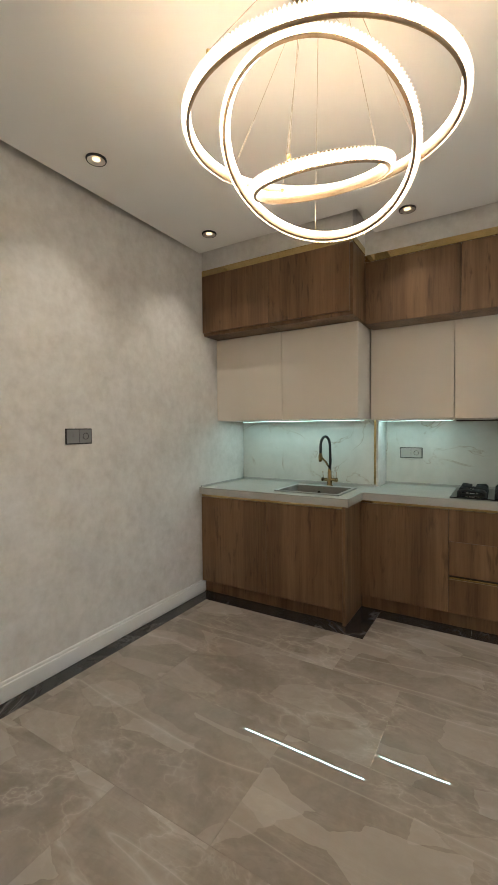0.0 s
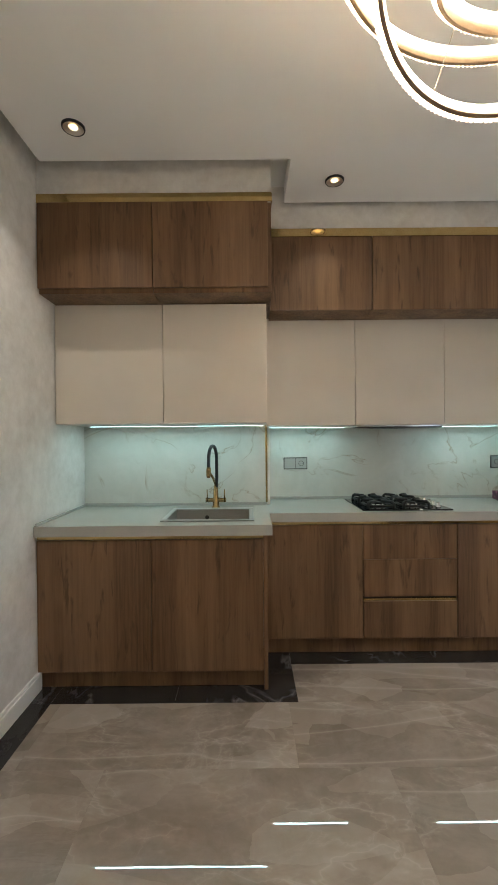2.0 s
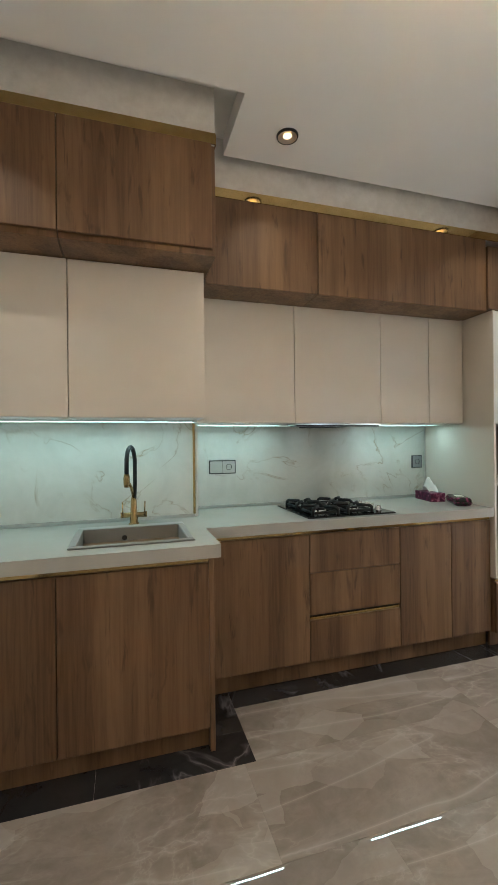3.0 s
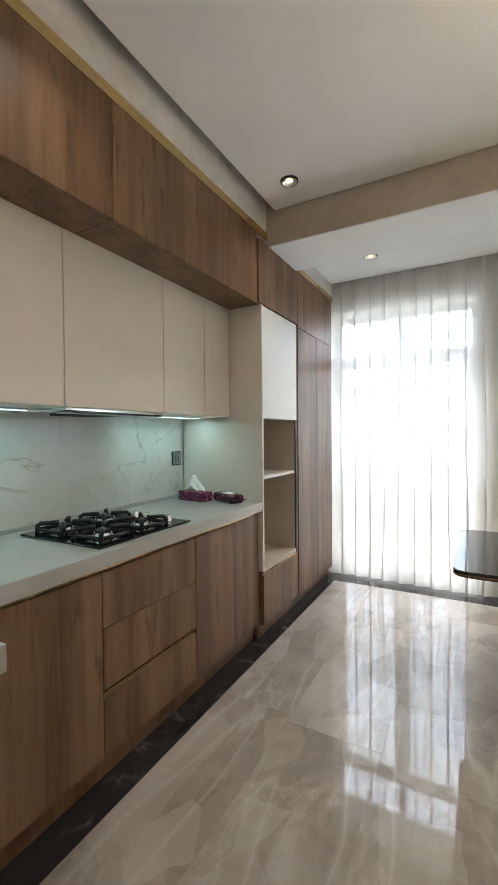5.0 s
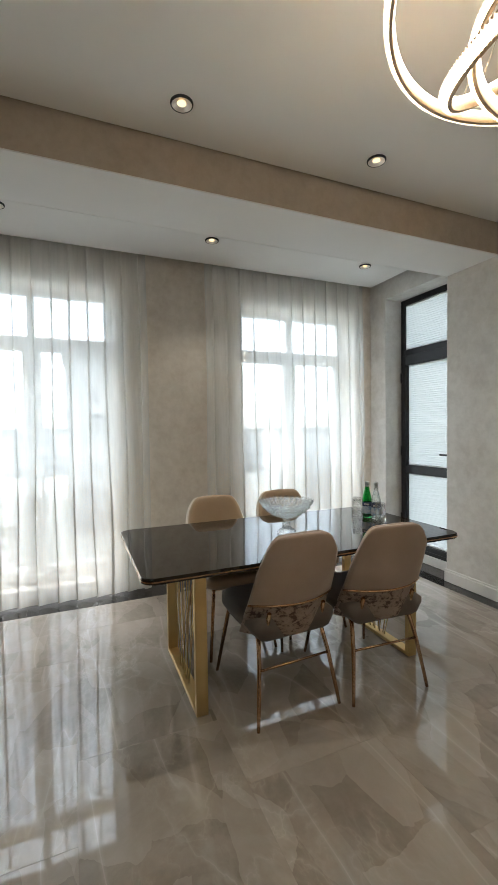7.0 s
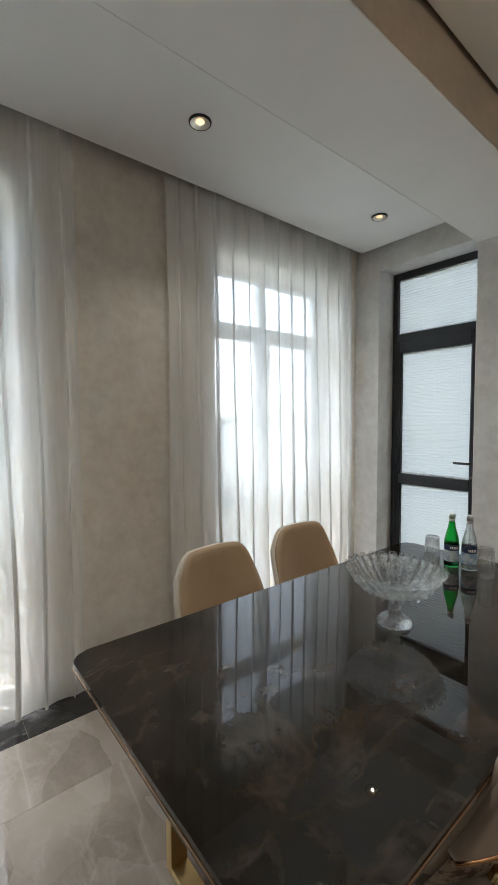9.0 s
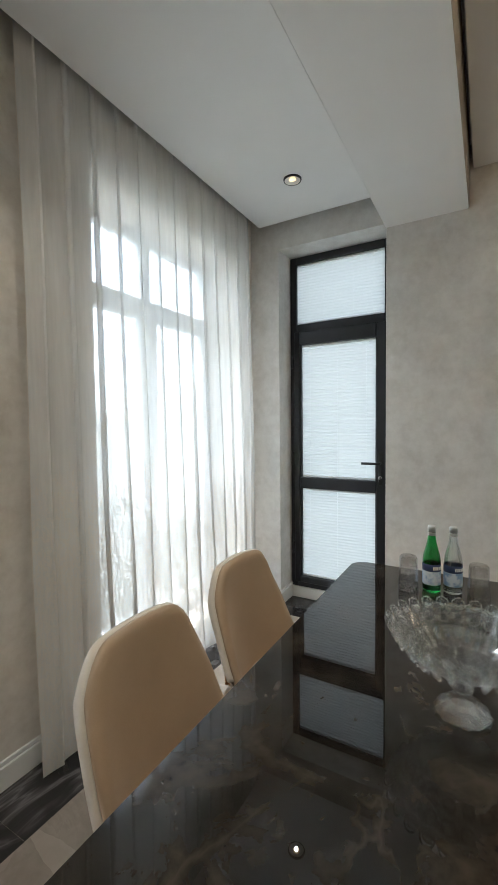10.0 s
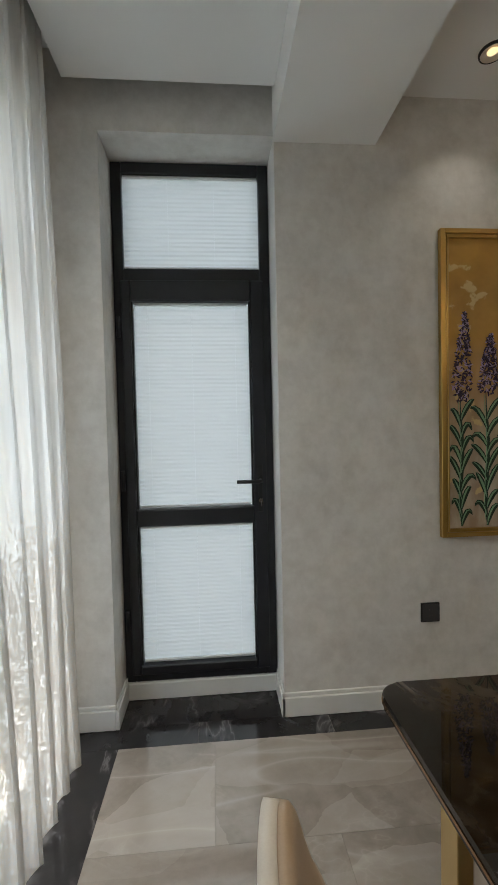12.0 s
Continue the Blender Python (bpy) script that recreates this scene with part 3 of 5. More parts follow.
box(leaf, 2.437, 3.018, ly0, ly1, 1.975, 2.075, bevel=0.006)
box(leaf, 2.437, 3.018, ly0, ly1, 0.87, 0.955, bevel=0.006)
box(leaf, 2.437, 3.018, ly0, ly1, 0.125, 0.172, bevel=0.006)
leaf_ob = part("door_leaf", leaf, black_metal, door)
bm = bmesh.new()
for q in ((2.437, 2.445, 0.955, 1.975), (3.010, 3.018, 0.955, 1.975), (2.437, 2.445, 0.172, 0.87), (3.010, 3.018, 0.172, 0.87)):
    box(bm, q[0], q[1], 0.262, 0.30, q[2], q[3])
part("gasket", bm, black_rubber, leaf_ob)


def pleated(x0, x1, z0, z1, y):
    bm = bmesh.new()
    k = 2 * int((z1 - z0) / 0.021)
    prev = None
    for i in range(k + 1):
        z = z0 + (z1 - z0) * i / k
        yy = y + (0.0013 if i % 2 else -0.0013)
        cur = (bm.verts.new((x0, yy, z)), bm.verts.new((x1, yy, z)))
        if prev:
            bm.faces.new((prev[0], prev[1], cur[1], cur[0]))
        prev = cur
    return bm


for x0, x1, z0, z1 in ((2.445, 3.010, 0.957, 1.973), (2.445, 3.010, 0.174, 0.868), (DX0 + 0.05, DX1 - 0.05, 2.135, DZ1 - 0.055)):
    g = part("pane", B(x0, x1, 0.256, 0.260, z0, z1), pane, door)
    g.visible_shadow = False
    bl = part("blind", pleated(x0 + 0.001, x1 - 0.001, z0 + 0.012, z1 - 0.012, 0.276), blind_mat, door, "white pleated blind")
    bm = B(x0 + 0.004, x1 - 0.004, 0.267, 0.285, z1 - 0.012, z1, bevel=0.002)
    box(bm, x0 + 0.004, x1 - 0.004, 0.267, 0.285, z0, z0 + 0.012, bevel=0.002)
    part("blind_rail", bm, pvc, bl)
    bm = bmesh.new()
    for u in (0.33, 0.67) if z0 > 2 else (0.12, 0.5, 0.88):
        tube(bm, [(x0 + (x1 - x0) * u, 0.285, z0 + 0.01), (x0 + (x1 - x0) * u, 0.285, z1 - 0.01)], 0.0006, 5)
    part("cord", bm, pvc, bl)
bm = B(2.392, 2.418, ly1, ly1 + 0.008, 0.925, 1.165, bevel=0.004)
hd = part("handle", bm, black_rubber, door, "black lever handle")
bm = T([(2.405, ly1 + 0.004, 1.085), (2.405, ly1 + 0.05, 1.085), (2.42, ly1 + 0.058, 1.085), (2.525, ly1 + 0.056, 1.085)], 0.009, 10)
part("lever", bm, black_rubber, hd)
part("key_cylinder", T([(2.405, ly1, 0.985), (2.405, ly1 + 0.022, 0.985)], 0.011, 14), chrome, hd)
part("key", B(2.4035, 2.4065, ly1 + 0.022, ly1 + 0.052, 0.962, 0.99, bevel=0.001), chrome, hd)
for z in (0.35, 1.05, 1.8):
    part("hinge", T([(DX1 - 0.02, dy1 + 0.012, z), (DX1 - 0.02, dy1 + 0.012, z + 0.1)], 0.010, 10), black_metal, door)
setting("door_sill", B(2.33, 3.10, 0.235, 0.315, 0.0, 0.085, bevel=0.004), white_paint, "white painted sill under the balcony door", "sill")
setting("door_reveal", B(2.3301, 2.333, YD - 0.20, YD - 0.001, 0.113, 2.644), white_paint, "white painted edge of the door recess", "trim")

# ---- lamps ----
def downlight(x, y, z, power, group="recessed ceiling spots"):
    d = thing("downlight", "round recessed ceiling spot with a black and chrome ring, lit", "downlight", group, (x, y, z))
    part("outer_ring", L([(0.046, 0.0), (0.046, -0.010), (0.051, -0.009), (0.053, -0.004), (0.053, 0.0)], 32), black_metal, d)
    part("reflector", L([(0.019, -0.001), (0.026, -0.002), (0.036, -0.005), (0.046, -0.0085)], 32), satin_reflector, d)
    part("lens", L([(0.0, -0.0050), (0.014, -0.0044), (0.021, -0.0022)], 24), lamp_glow, d)
    la = bpy.data.lights.new("downlight_bulb", "SPOT")
    la.energy, la.color, la.spot_size, la.spot_blend, la.shadow_soft_size = power, (1.0, 0.88, 0.72), radians(100), 1.0, 0.011
    ob = new("downlight_bulb", la)
    ob.location = (x, y, z - 0.012)
    return d


for x, y in ((-1.09, 2.684), (-1.09, 3.672), (0.205, 4.085), (1.592, 4.091), (1.593, 2.967), (1.595, 1.861), (1.47, 0.744), (-1.09, 1.70), (-1.09, 0.744)):
    downlight(x, y, CEIL, 0.35 if y > 4 else 0.65 if x < -1 else 1.5 if y > 1 else 0.3)
for y in (3.883, 2.456, 1.025):
    downlight(2.757, y, LOW, 1.0)


def led_ring(lamp, c, r, nx, ny, hgt, cables):
    """One ring of the chandelier: a band, self-glowing crystals outside, a light strip on top of its inner face."""
    nrm = Vector((nx, ny, 1)).normalized()
    q = nrm.to_track_quat("Z", "Y").to_matrix().to_4x4()
    m = Matrix.Translation(c) @ q
    w = 0.009
    body = part("ring", L([(r - w, 0), (r, 0), (r, hgt), (r - w, hgt), (r - w, 0)], 120), ring_metal, lamp, "champagne metal ring lined with crystals")
    body.matrix_local = m
    strip = L([(r - w - 0.0005, hgt * 0.66), (r - w - 0.005, hgt * 0.72), (r - w - 0.005, hgt * 0.97), (r - w - 0.0005, hgt)], 120)
    part("light_strip", strip, led_inner, body, "warm glowing light strip")
    part("diffuser", L([(r + 0.0005, 0.006), (r + 0.003, 0.008), (r + 0.003, hgt - 0.008), (r + 0.0005, hgt - 0.006)], 120), led_warm, body)
    bm = bmesh.new()
    n = int(2 * math.pi * r / 0.0105)
    rnd = random.Random(int(r * 1000))
    for k in range(n):
        a = 2 * math.pi * k / n
        vs = bmesh.ops.create_icosphere(bm, subdivisions=1, radius=0.0056)["verts"]
        bmesh.ops.scale(bm, vec=(1.25, 0.92, hgt / 0.0118), verts=vs)
        bmesh.ops.rotate(bm, matrix=Matrix.Rotation(a, 3, "Z"), verts=vs, cent=(0, 0, 0))
        bmesh.ops.translate(bm, vec=((r + 0.0075) * math.cos(a), (r + 0.0075) * math.sin(a), hgt / 2 + rnd.uniform(-.001, .001)), verts=vs)
    cr = part("crystal_trim", bm, crystal_glow, body, "crystal beads with the light behind them put in as glow")
    tagged(cr, kind="stuff")
    for a in cables:
        p = m @ Vector((r * math.cos(a), r * math.sin(a), hgt))
        part("clip", L([(0.0, 0.0), (0.005, 0.0), (0.005, 0.014), (0.0, 0.016)], 12, p), gold, lamp)
        part("cable", T([p + Vector((0, 0, 0.012)), (CX + 0.07 * math.cos(a), CY + 0.07 * math.sin(a), CEIL - 0.03)], 0.0011, 6), cable_mat, lamp)


ring_metal = mat("champagne_metal", (0.40, 0.30, 0.18), 0.4, 0.4)
t, n, l, b = nodes_of(ring_metal)
l.new(ramp(t, noise_of(t, coords(t), 90, 3), [(0.3, (0.33, 0.235, 0.14)), (0.7, (0.39, 0.285, 0.175))]), b.inputs["Base Color"])
cable_mat = mat("steel_cable", (0.55, 0.50, 0.43), 0.35, 0.8)
CX, CY = 0.255, 2.41
chandelier = thing("chandelier", "three interlaced tilted crystal ring pendant lamp, lit warm", "chandelier")
part("canopy", L([(0, CEIL - 0.03), (0.12, CEIL - 0.03), (0.125, CEIL - 0.02), (0.125, CEIL), (0, CEIL)], 48, (CX, CY, 0)), gold, chandelier, "round gold ceiling plate")
led_ring(chandelier, (0.260, 2.412, 2.314), 0.402, 0.035, -0.07, 0.036, (0.5, 2.4, 3.9, 5.6))
led_ring(chandelier, (0.238, 2.420, 2.253), 0.300, 0.085, 0.57, 0.036, (1.0, 3.1, 5.2))
led_ring(chandelier, (0.255, 2.432, 2.171), 0.210, 0.029, -0.339, 0.036, (0.7, 2.5, 4.6))

# ---- kitchen ----
SB, RB = 4.72, 5.0        # splashback faces: sink side, recess


def slab_door(x0, x1, z0, z1, yf, material, parent, name="door", th=0.018):
    return part(name, B(x0 + 0.002, x1 - 0.002, yf, yf + th, z0 + 0.0015, z1 - 0.0015, bevel=0.0012), material, parent)


def unit(name, label, x0, x1, y0, y1, z0, z1, material, doors, group, body_mat=None, category="cabinet"):
    """A cabinet: body, and slab fronts (x0, x1, z0, z1) 20 mm before it."""
    u = thing(name, label, category, group)
    cuts = sorted({x0, x1, *(d[0] for d in doors if x0 < d[0] < x1)})
    for a, c in zip(cuts, cuts[1:]):
        part("body", B(a + 0.002, c - 0.002, y0 + 0.021, y1, z0, z1, bevel=0.0008), body_mat or material, u)
    for d in doors:
        slab_door(*d, y0, material, u)
    return u


# upper cabinets, sink side
unit("wall_cabinet", "beige lacquered handleless wall cabinet above the sink", XL + 0.004, -0.175, 4.272, SB, 1.488, 2.213, lacquer,
     [(XL + 0.004, -0.808, 1.488, 2.213), (-0.808, -0.175, 1.488, 2.213)], "beige wall cabinets")
unit("top_cabinet", "brown oak top cabinet above the sink", XL + 0.004, -0.152, 4.066, SB, 2.216, 2.72, wood,
     [(XL + 0.004, -0.82, 2.24, 2.72), (-0.82, -0.172, 2.24, 2.72)], "brown top cabinets")
# recess
for x0, x1, lab in ((-0.168, 0.444, "beige lacquered wall cabinet beside the sink"), (0.444, 1.056, "beige lacquered wall cabinet over the hob"),
                    (1.056, 1.436, "narrow beige lacquered wall cabinet"), (1.436, 1.722, "narrow beige lacquered wall cabinet by the tall unit")):
    unit("wall_cabinet", lab, x0, x1, 4.595, RB, 1.48, 2.213, lacquer, [(x0, x1, 1.48, 2.213)], "beige wall cabinets")
for x0, x1 in ((-0.148, 0.50), (0.50, 1.70)):
    u = unit("top_cabinet", "brown oak top cabinet above beige wall cabinets", x0, x1, 4.365, RB, 2.216, 2.661, wood, [(x0, x1, 2.197, 2.661)], "brown top cabinets")
    part("soffit_panel", B(x0 + 0.002, x1 - 0.002, 4.384, 4.592, 2.199, 2.2155), wood, u)
# base units
u = unit("base_cabinet", "brown oak sink base cabinet with two doors", XL + 0.004, -0.215, 4.024, SB, 0.108, 0.858, wood,
         [(XL + 0.004, -0.834, 0.108, 0.838), (-0.834, -0.215, 0.108, 0.838)], "brown base cabinets")
part("side_panel", B(-0.215, -0.193, 4.028, SB + 0.2, 0.002, 0.858, bevel=0.001), wood, u)
part("plinth", B(XL + 0.004, -0.215, 4.075, 4.10, 0.002, 0.106), wood, u)
part("gold_channel", B(XL + 0.004, -0.195, 4.032, 4.044, 0.840, 0.858), gold_trim, u, "gold finger channel")
for x0, x1, lab in ((-0.19, 0.433, "brown oak base cabinet beside the sink"), (1.034, 1.414, "brown oak base cabinet beside the drawers"), (1.414, 1.728, "narrow brown oak base cabinet")):
    u = unit("base_cabinet", lab, x0, x1, 4.384, RB, 0.11, 0.858, wood, [(x0, x1, 0.11, 0.838)], "brown base cabinets")
    part("gold_channel", B(x0, x1, 4.392, 4.404, 0.840, 0.858), gold_trim, u, "gold finger channel")
    part("plinth", B(x0, x1, 4.43, 4.45, 0.002, 0.108), wood, u)
u = thing("drawer_unit", "brown oak unit with three drawers below the hob", "cabinet", "brown base cabinets")
# Body is coloured near black so the slits between drawer fronts look shaded.
part("body", B(0.433, 1.034, 4.405, RB, 0.11, 0.858), edge_and_shadow_gap, u)
for z0, z1 in ((0.615, 0.838), (0.375, 0.615), (0.11, 0.347)):
    slab_door(0.433, 1.034, z0, z1, 4.384, wood, u, "drawer_front")
part("gold_channel", B(0.433, 1.034, 4.392, 4.404, 0.840, 0.858), gold_trim, u, "gold finger channel")
part("gold_channel", B(0.436, 1.031, 4.394, 4.404, 0.349, 0.361), gold_trim, u, "gold finger channel")
part("plinth", B(0.433, 1.034, 4.43, 4.45, 0.002, 0.108), wood, u)

# worktop with a hole for the sink
SX0, SX1, SY0, SY1 = -0.80, -0.262, 4.10, 4.545
wt = thing("worktop", "pale speckled quartz worktop with a step beside the sink", "worktop")
bm = bmesh.new()
for q in ((XL + 0.002, SX0 + 0.01, 4.0, SB), (SX1 - 0.01, -0.165, 4.0, SB), (SX0 + 0.01, SX1 - 0.01, 4.0, SY0 + 0.01), (SX0 + 0.01, SX1 - 0.01, SY1 - 0.01, SB)):
    box(bm, q[0], q[1], q[2], q[3], 0.862, 0.92)
box(bm, -0.165, 1.732, 4.355, RB, 0.862, 0.92)
bmesh.ops.remove_doubles(bm, verts=bm.verts, dist=1e-5)
part("slab", bm, quartz, wt)
bm = B(XL + 0.002, -0.165, SB - 0.014, SB, 0.92, 0.938, bevel=0.001)
box(bm, -0.16, 1.722, RB - 0.014, RB, 0.92, 0.938, bevel=0.001)
box(bm, XL + 0.002, XL + 0.014, 4.02, SB - 0.014, 0.92, 0.932, bevel=0.001)
part("upstand", bm, quartz, wt)
sb = tagged(thing("splashback", "glossy white marble splashback with brown veins", "splashback"), kind="structure")
part("panel", B(XL + 0.001, -0.17, SB, SB + 0.013, 0.938, 1.488), splash_marble, sb)
part("panel", B(-0.138, 1.722, RB - 0.001, RB + 0.011, 0.938, 1.48), splash_marble, sb)
part("panel", B(-0.17, -0.162, SB + 0.013, RB, 0.92, 1.488), splash_marble, sb)
part("corner_trim", B(-0.172, -0.158, SB - 0.004, SB + 0.013, 0.938, 1.487, bevel=0.001), gold_trim, sb, "gold corner strip")


def led_strip(x0, x1, y, z, power):
    s = thing("under_cabinet_light", "cool white light strip under the wall cabinets, lit", "light strip", "under cabinet lights")
    part("profile", B(x0, x1, y, y + 0.016, z - 0.008, z - 0.0005, bevel=0.001), chrome, s)
    part("diffuser", B(x0 + 0.002, x1 - 0.002, y + 0.0065, y + 0.0095, z - 0.0105, z - 0.0085), led_cool, s)
    la = bpy.data.lights.new("strip_glow", "AREA")
    la.shape, la.size, la.size_y, la.energy, la.color = "RECTANGLE", x1 - x0, 0.006, power * 0.27, (0.64, 1.0, 0.95)
    new("strip_glow", la).location = ((x0 + x1) / 2, y + 0.008, z - 0.014)


led_strip(XL + 0.13, -0.195, 4.50, 1.488, 0.25)
led_strip(-0.14, 0.42, 4.80, 1.48, 0.12)
led_strip(1.08, 1.68, 4.80, 1.48, 0.12)

hood = thing("cooker_hood", "black built-in cooker hood under the wall cabinets", "cooker hood")
part("body", B(0.45, 1.05, 4.60, 4.97, 1.466, 1.4795, bevel=0.002), chrome, hood)
part("glass_front", B(0.455, 1.045, 4.604, 4.70, 1.458, 1.4655, bevel=0.002), black_glass, hood)
part("filter", B(0.62, 0.88, 4.72, 4.94, 1.460, 1.4655), cast_iron, hood)

# sink and tap
sink = thing("sink", "grey granite composite inset kitchen sink", "sink", "", (0, 0, 0))
bm = bmesh.new()
w = 0.03
for q in ((SX0, SX1, SY0, SY0 + w), (SX0, SX1, SY1 - w - 0.03, SY1), (SX0, SX0 + w, SY0 + w, SY1 - w - 0.03), (SX1 - w, SX1, SY0 + w, SY1 - w - 0.03)):
    box(bm, *q, 0.9205, 0.929, bevel=0.003)
part("rim", bm, granite, sink)
bm = bmesh.new()
a0, a1, c0, c1, zb = SX0 + w, SX1 - w, SY0 + w, SY1 - w - 0.03, 0.74
box(bm, a0 - 0.012, a0, c0, c1, zb, 0.922)
box(bm, a1, a1 + 0.012, c0, c1, zb, 0.922)
box(bm, a0, a1, c0 - 0.012, c0, zb, 0.922)
box(bm, a0, a1, c1, c1 + 0.012, zb, 0.922)
box(bm, a0, a1, c0, c1, zb - 0.012, zb)
part("bowl", bm, granite, sink)
part("drain", L([(0, 0.004), (0.025, 0.004), (0.04, 0.002), (0.042, 0)], 24, (-0.53, 4.32, zb)), chrome, sink)
part("overflow", T([(-0.57, c1 + 0.001, 0.875), (-0.57, c1 - 0.006, 0.875)], 0.013, 16), black_rubber, sink)

tap_brass = mat("aged_brass", (0.40, 0.28, 0.13), 0.22, 1.0)
tap = thing("kitchen_tap", "gold kitchen mixer tap with a black flexible spout", "tap")
tx, ty = -0.52, 4.60
part("base", L([(0, 0.92), (0.028, 0.92), (0.028, 0.926), (0.022, 0.93), (0.022, 0.985), (0.018, 0.99), (0.016, 1.05), (0.010, 1.075), (0.0, 1.076)], 28, (tx, ty, 0)), tap_brass, tap)
part("cross_body", T([(tx - 0.062, ty, 0.972), (tx + 0.062, ty, 0.972)], 0.0145, 16), tap_brass, tap)
for s in (-1, 1):
    part("lever", T([(tx + s * 0.058, ty, 0.975), (tx + s * 0.060, ty - 0.004, 1.045)], 0.0035, 8), tap_brass, tap)
    part("cap", T([(tx + s * 0.062, ty, 0.972), (tx + s * 0.070, ty, 0.972)], 0.0165, 16), tap_brass, tap)
arc = [(tx + 0.004, ty, 1.06), (tx + 0.008, ty - 0.004, 1.14), (tx + 0.008, ty - 0.012, 1.26)]
arc += [(tx - 0.014 + 0.022 * math.cos(a), ty - 0.012 - 0.105 * (1 - math.cos(a)) / 2 * 1.0, 1.26 + 0.085 * math.sin(a)) for a in [math.pi * k / 12 for k in range(1, 12)]]
arc += [(tx - 0.036, ty - 0.117, 1.24), (tx - 0.036, ty - 0.118, 1.20)]
part("hose", T(arc, 0.0115, 12), black_rubber, tap, "black flexible hose spout")
part("spray_head", T([(tx - 0.036, ty - 0.118, 1.205), (tx - 0.036, ty - 0.119, 1.185), (tx - 0.037, ty - 0.122, 1.15), (tx - 0.038, ty - 0.124, 1.135)], [0.013, 0.017, 0.015, 0.011], 16), tap_brass, tap)
part("dock_arm", T([(tx, ty, 1.07), (tx - 0.012, ty - 0.05, 1.125), (tx - 0.034, ty - 0.108, 1.175)], 0.008, 10), tap_brass, tap)

# hob
hob = thing("gas_hob", "black glass gas hob with four burners", "hob")
HX0, HX1, HY0, HY1, hz = 0.435, 1.02, 4.40, 4.90, 0.9205
part("glass_plate", B(HX0, HX1, HY0, HY1, hz, hz + 0.008, bevel=0.003), black_glass, hob)
for bx, by, r in ((0.57, 4.53, 0.036), (0.57, 4.77, 0.030), (0.80, 4.53, 0.030), (0.80, 4.77, 0.046)):
    bu = part("burner", L([(0, 0.022), (r, 0.022), (r + 0.004, 0.018), (r + 0.004, 0.012), (r + 0.012, 0.010), (r + 0.014, 0.0)], 28, (bx, by, hz + 0.008)), chrome, hob, "chrome gas burner")
    part("burner_cap", L([(0, 0.031), (r - 0.006, 0.031), (r - 0.002, 0.027), (r - 0.002, 0.0225), (0, 0.0225)], 28, (bx, by, hz + 0.008)), cast_iron, bu)
    bm = bmesh.new()
    for k in range(4):
        a = math.pi / 4 + k * math.pi / 2
        ca, sa = math.cos(a), math.sin(a)
        box_pts = [(bx + ca * q, by + sa * q, hz + z) for q, z in ((0.118, 0.008), (0.116, 0.040), (0.105, 0.049), (0.028, 0.049))]
        tube(bm, box_pts, 0.0105, 6)
    for k in range(4):
        a, c = math.pi / 4 + k * math.pi / 2, math.pi / 4 + (k + 1) * math.pi / 2
        tube(bm, [(bx + 0.112 * math.cos(a), by + 0.112 * math.sin(a), hz + 0.022), (bx + 0.112 * math.cos(c), by + 0.112 * math.sin(c), hz + 0.022)], 0.0095, 6)
    part("pan_support", bm, cast_iron, hob)
for k in range(4):
    part("knob", L([(0.019, 0.0), (0.018, 0.004), (0.015, 0.006), (0.014, 0.026), (0.012, 0.029), (0, 0.029)], 24, (0.965, 4.50 + 0.072 * k, hz + 0.008)), chrome, hob)


# tall units by the window
tall = thing("tall_niche_cabinet", "tall beige cabinet with open shelves and a white door", "cabinet")
TX0, TX1, TY = 1.735, 2.318, 4.353
part("side_panel", B(TX0, TX0 + 0.018, TY, RB, 0.60 - 0.14, 2.205, bevel=0.001), lacquer, tall)
part("side_panel", B(TX1 - 0.016, TX1, TY + 0.012, RB, 0.46, 2.205, bevel=0.001), carcass, tall)
part("edge_strip", B(TX1 - 0.018, TX1, TY + 0.002, TY + 0.0118, 0.46, 1.464), edge_and_shadow_gap, tall, "dark edge strip")
part("back_panel", B(TX0 + 0.018, TX1 - 0.018, RB - 0.018, RB, 0.46, 2.205), carcass, tall)
part("box_body", B(TX0 + 0.018, TX1 - 0.018, TY + 0.02, RB - 0.018, 1.466, 2.205), carcass, tall)
slab_door(TX0 + 0.002, TX1 - 0.002, 1.466, 2.20, TY - 0.001, white_paint, tall)
part("shelf", B(TX0 + 0.018, TX1 - 0.018, TY + 0.012, RB - 0.018, 1.062, 1.08, bevel=0.001), white_paint, tall)
part("shelf", B(TX0 + 0.018, TX1 - 0.018, TY + 0.004, RB - 0.018, 0.45, 0.478, bevel=0.001), carcass, tall)
part("drawer_box", B(TX0 + 0.004, TX1, TY + 0.02, RB, 0.10, 0.45), wood, tall, "brown oak body")
slab_door(TX0 + 0.004, TX1, 0.10, 0.435, TY, wood, tall, "drawer_front")
part("gold_channel", B(TX0 + 0.006, TX1 - 0.002, TY + 0.008, TY + 0.018, 0.437, 0.449), gold_trim, tall, "gold finger channel")
part("plinth", B(TX0, TX1, TY + 0.05, TY + 0.07, 0.002, 0.098), wood, tall)
unit("top_cabinet", "brown oak top cabinet under the beam", 1.702, 2.352, 4.353, RB, 2.208, 2.618, wood, [(1.702, 2.352, 2.21, 2.618)], "brown top cabinets")
tc = unit("tall_cabinet", "tall brown oak fridge cabinet beside the window", 2.352, 3.20, 4.353, RB, 0.085, 2.63, wood,
          [(2.352, 2.775, 0.085, 2.19), (2.775, 3.20, 0.085, 2.19), (2.352, 3.20, 2.19, 2.63)], "")
part("plinth", B(2.32, 3.20, 4.40, 4.42, 0.002, 0.083), wood, tc)
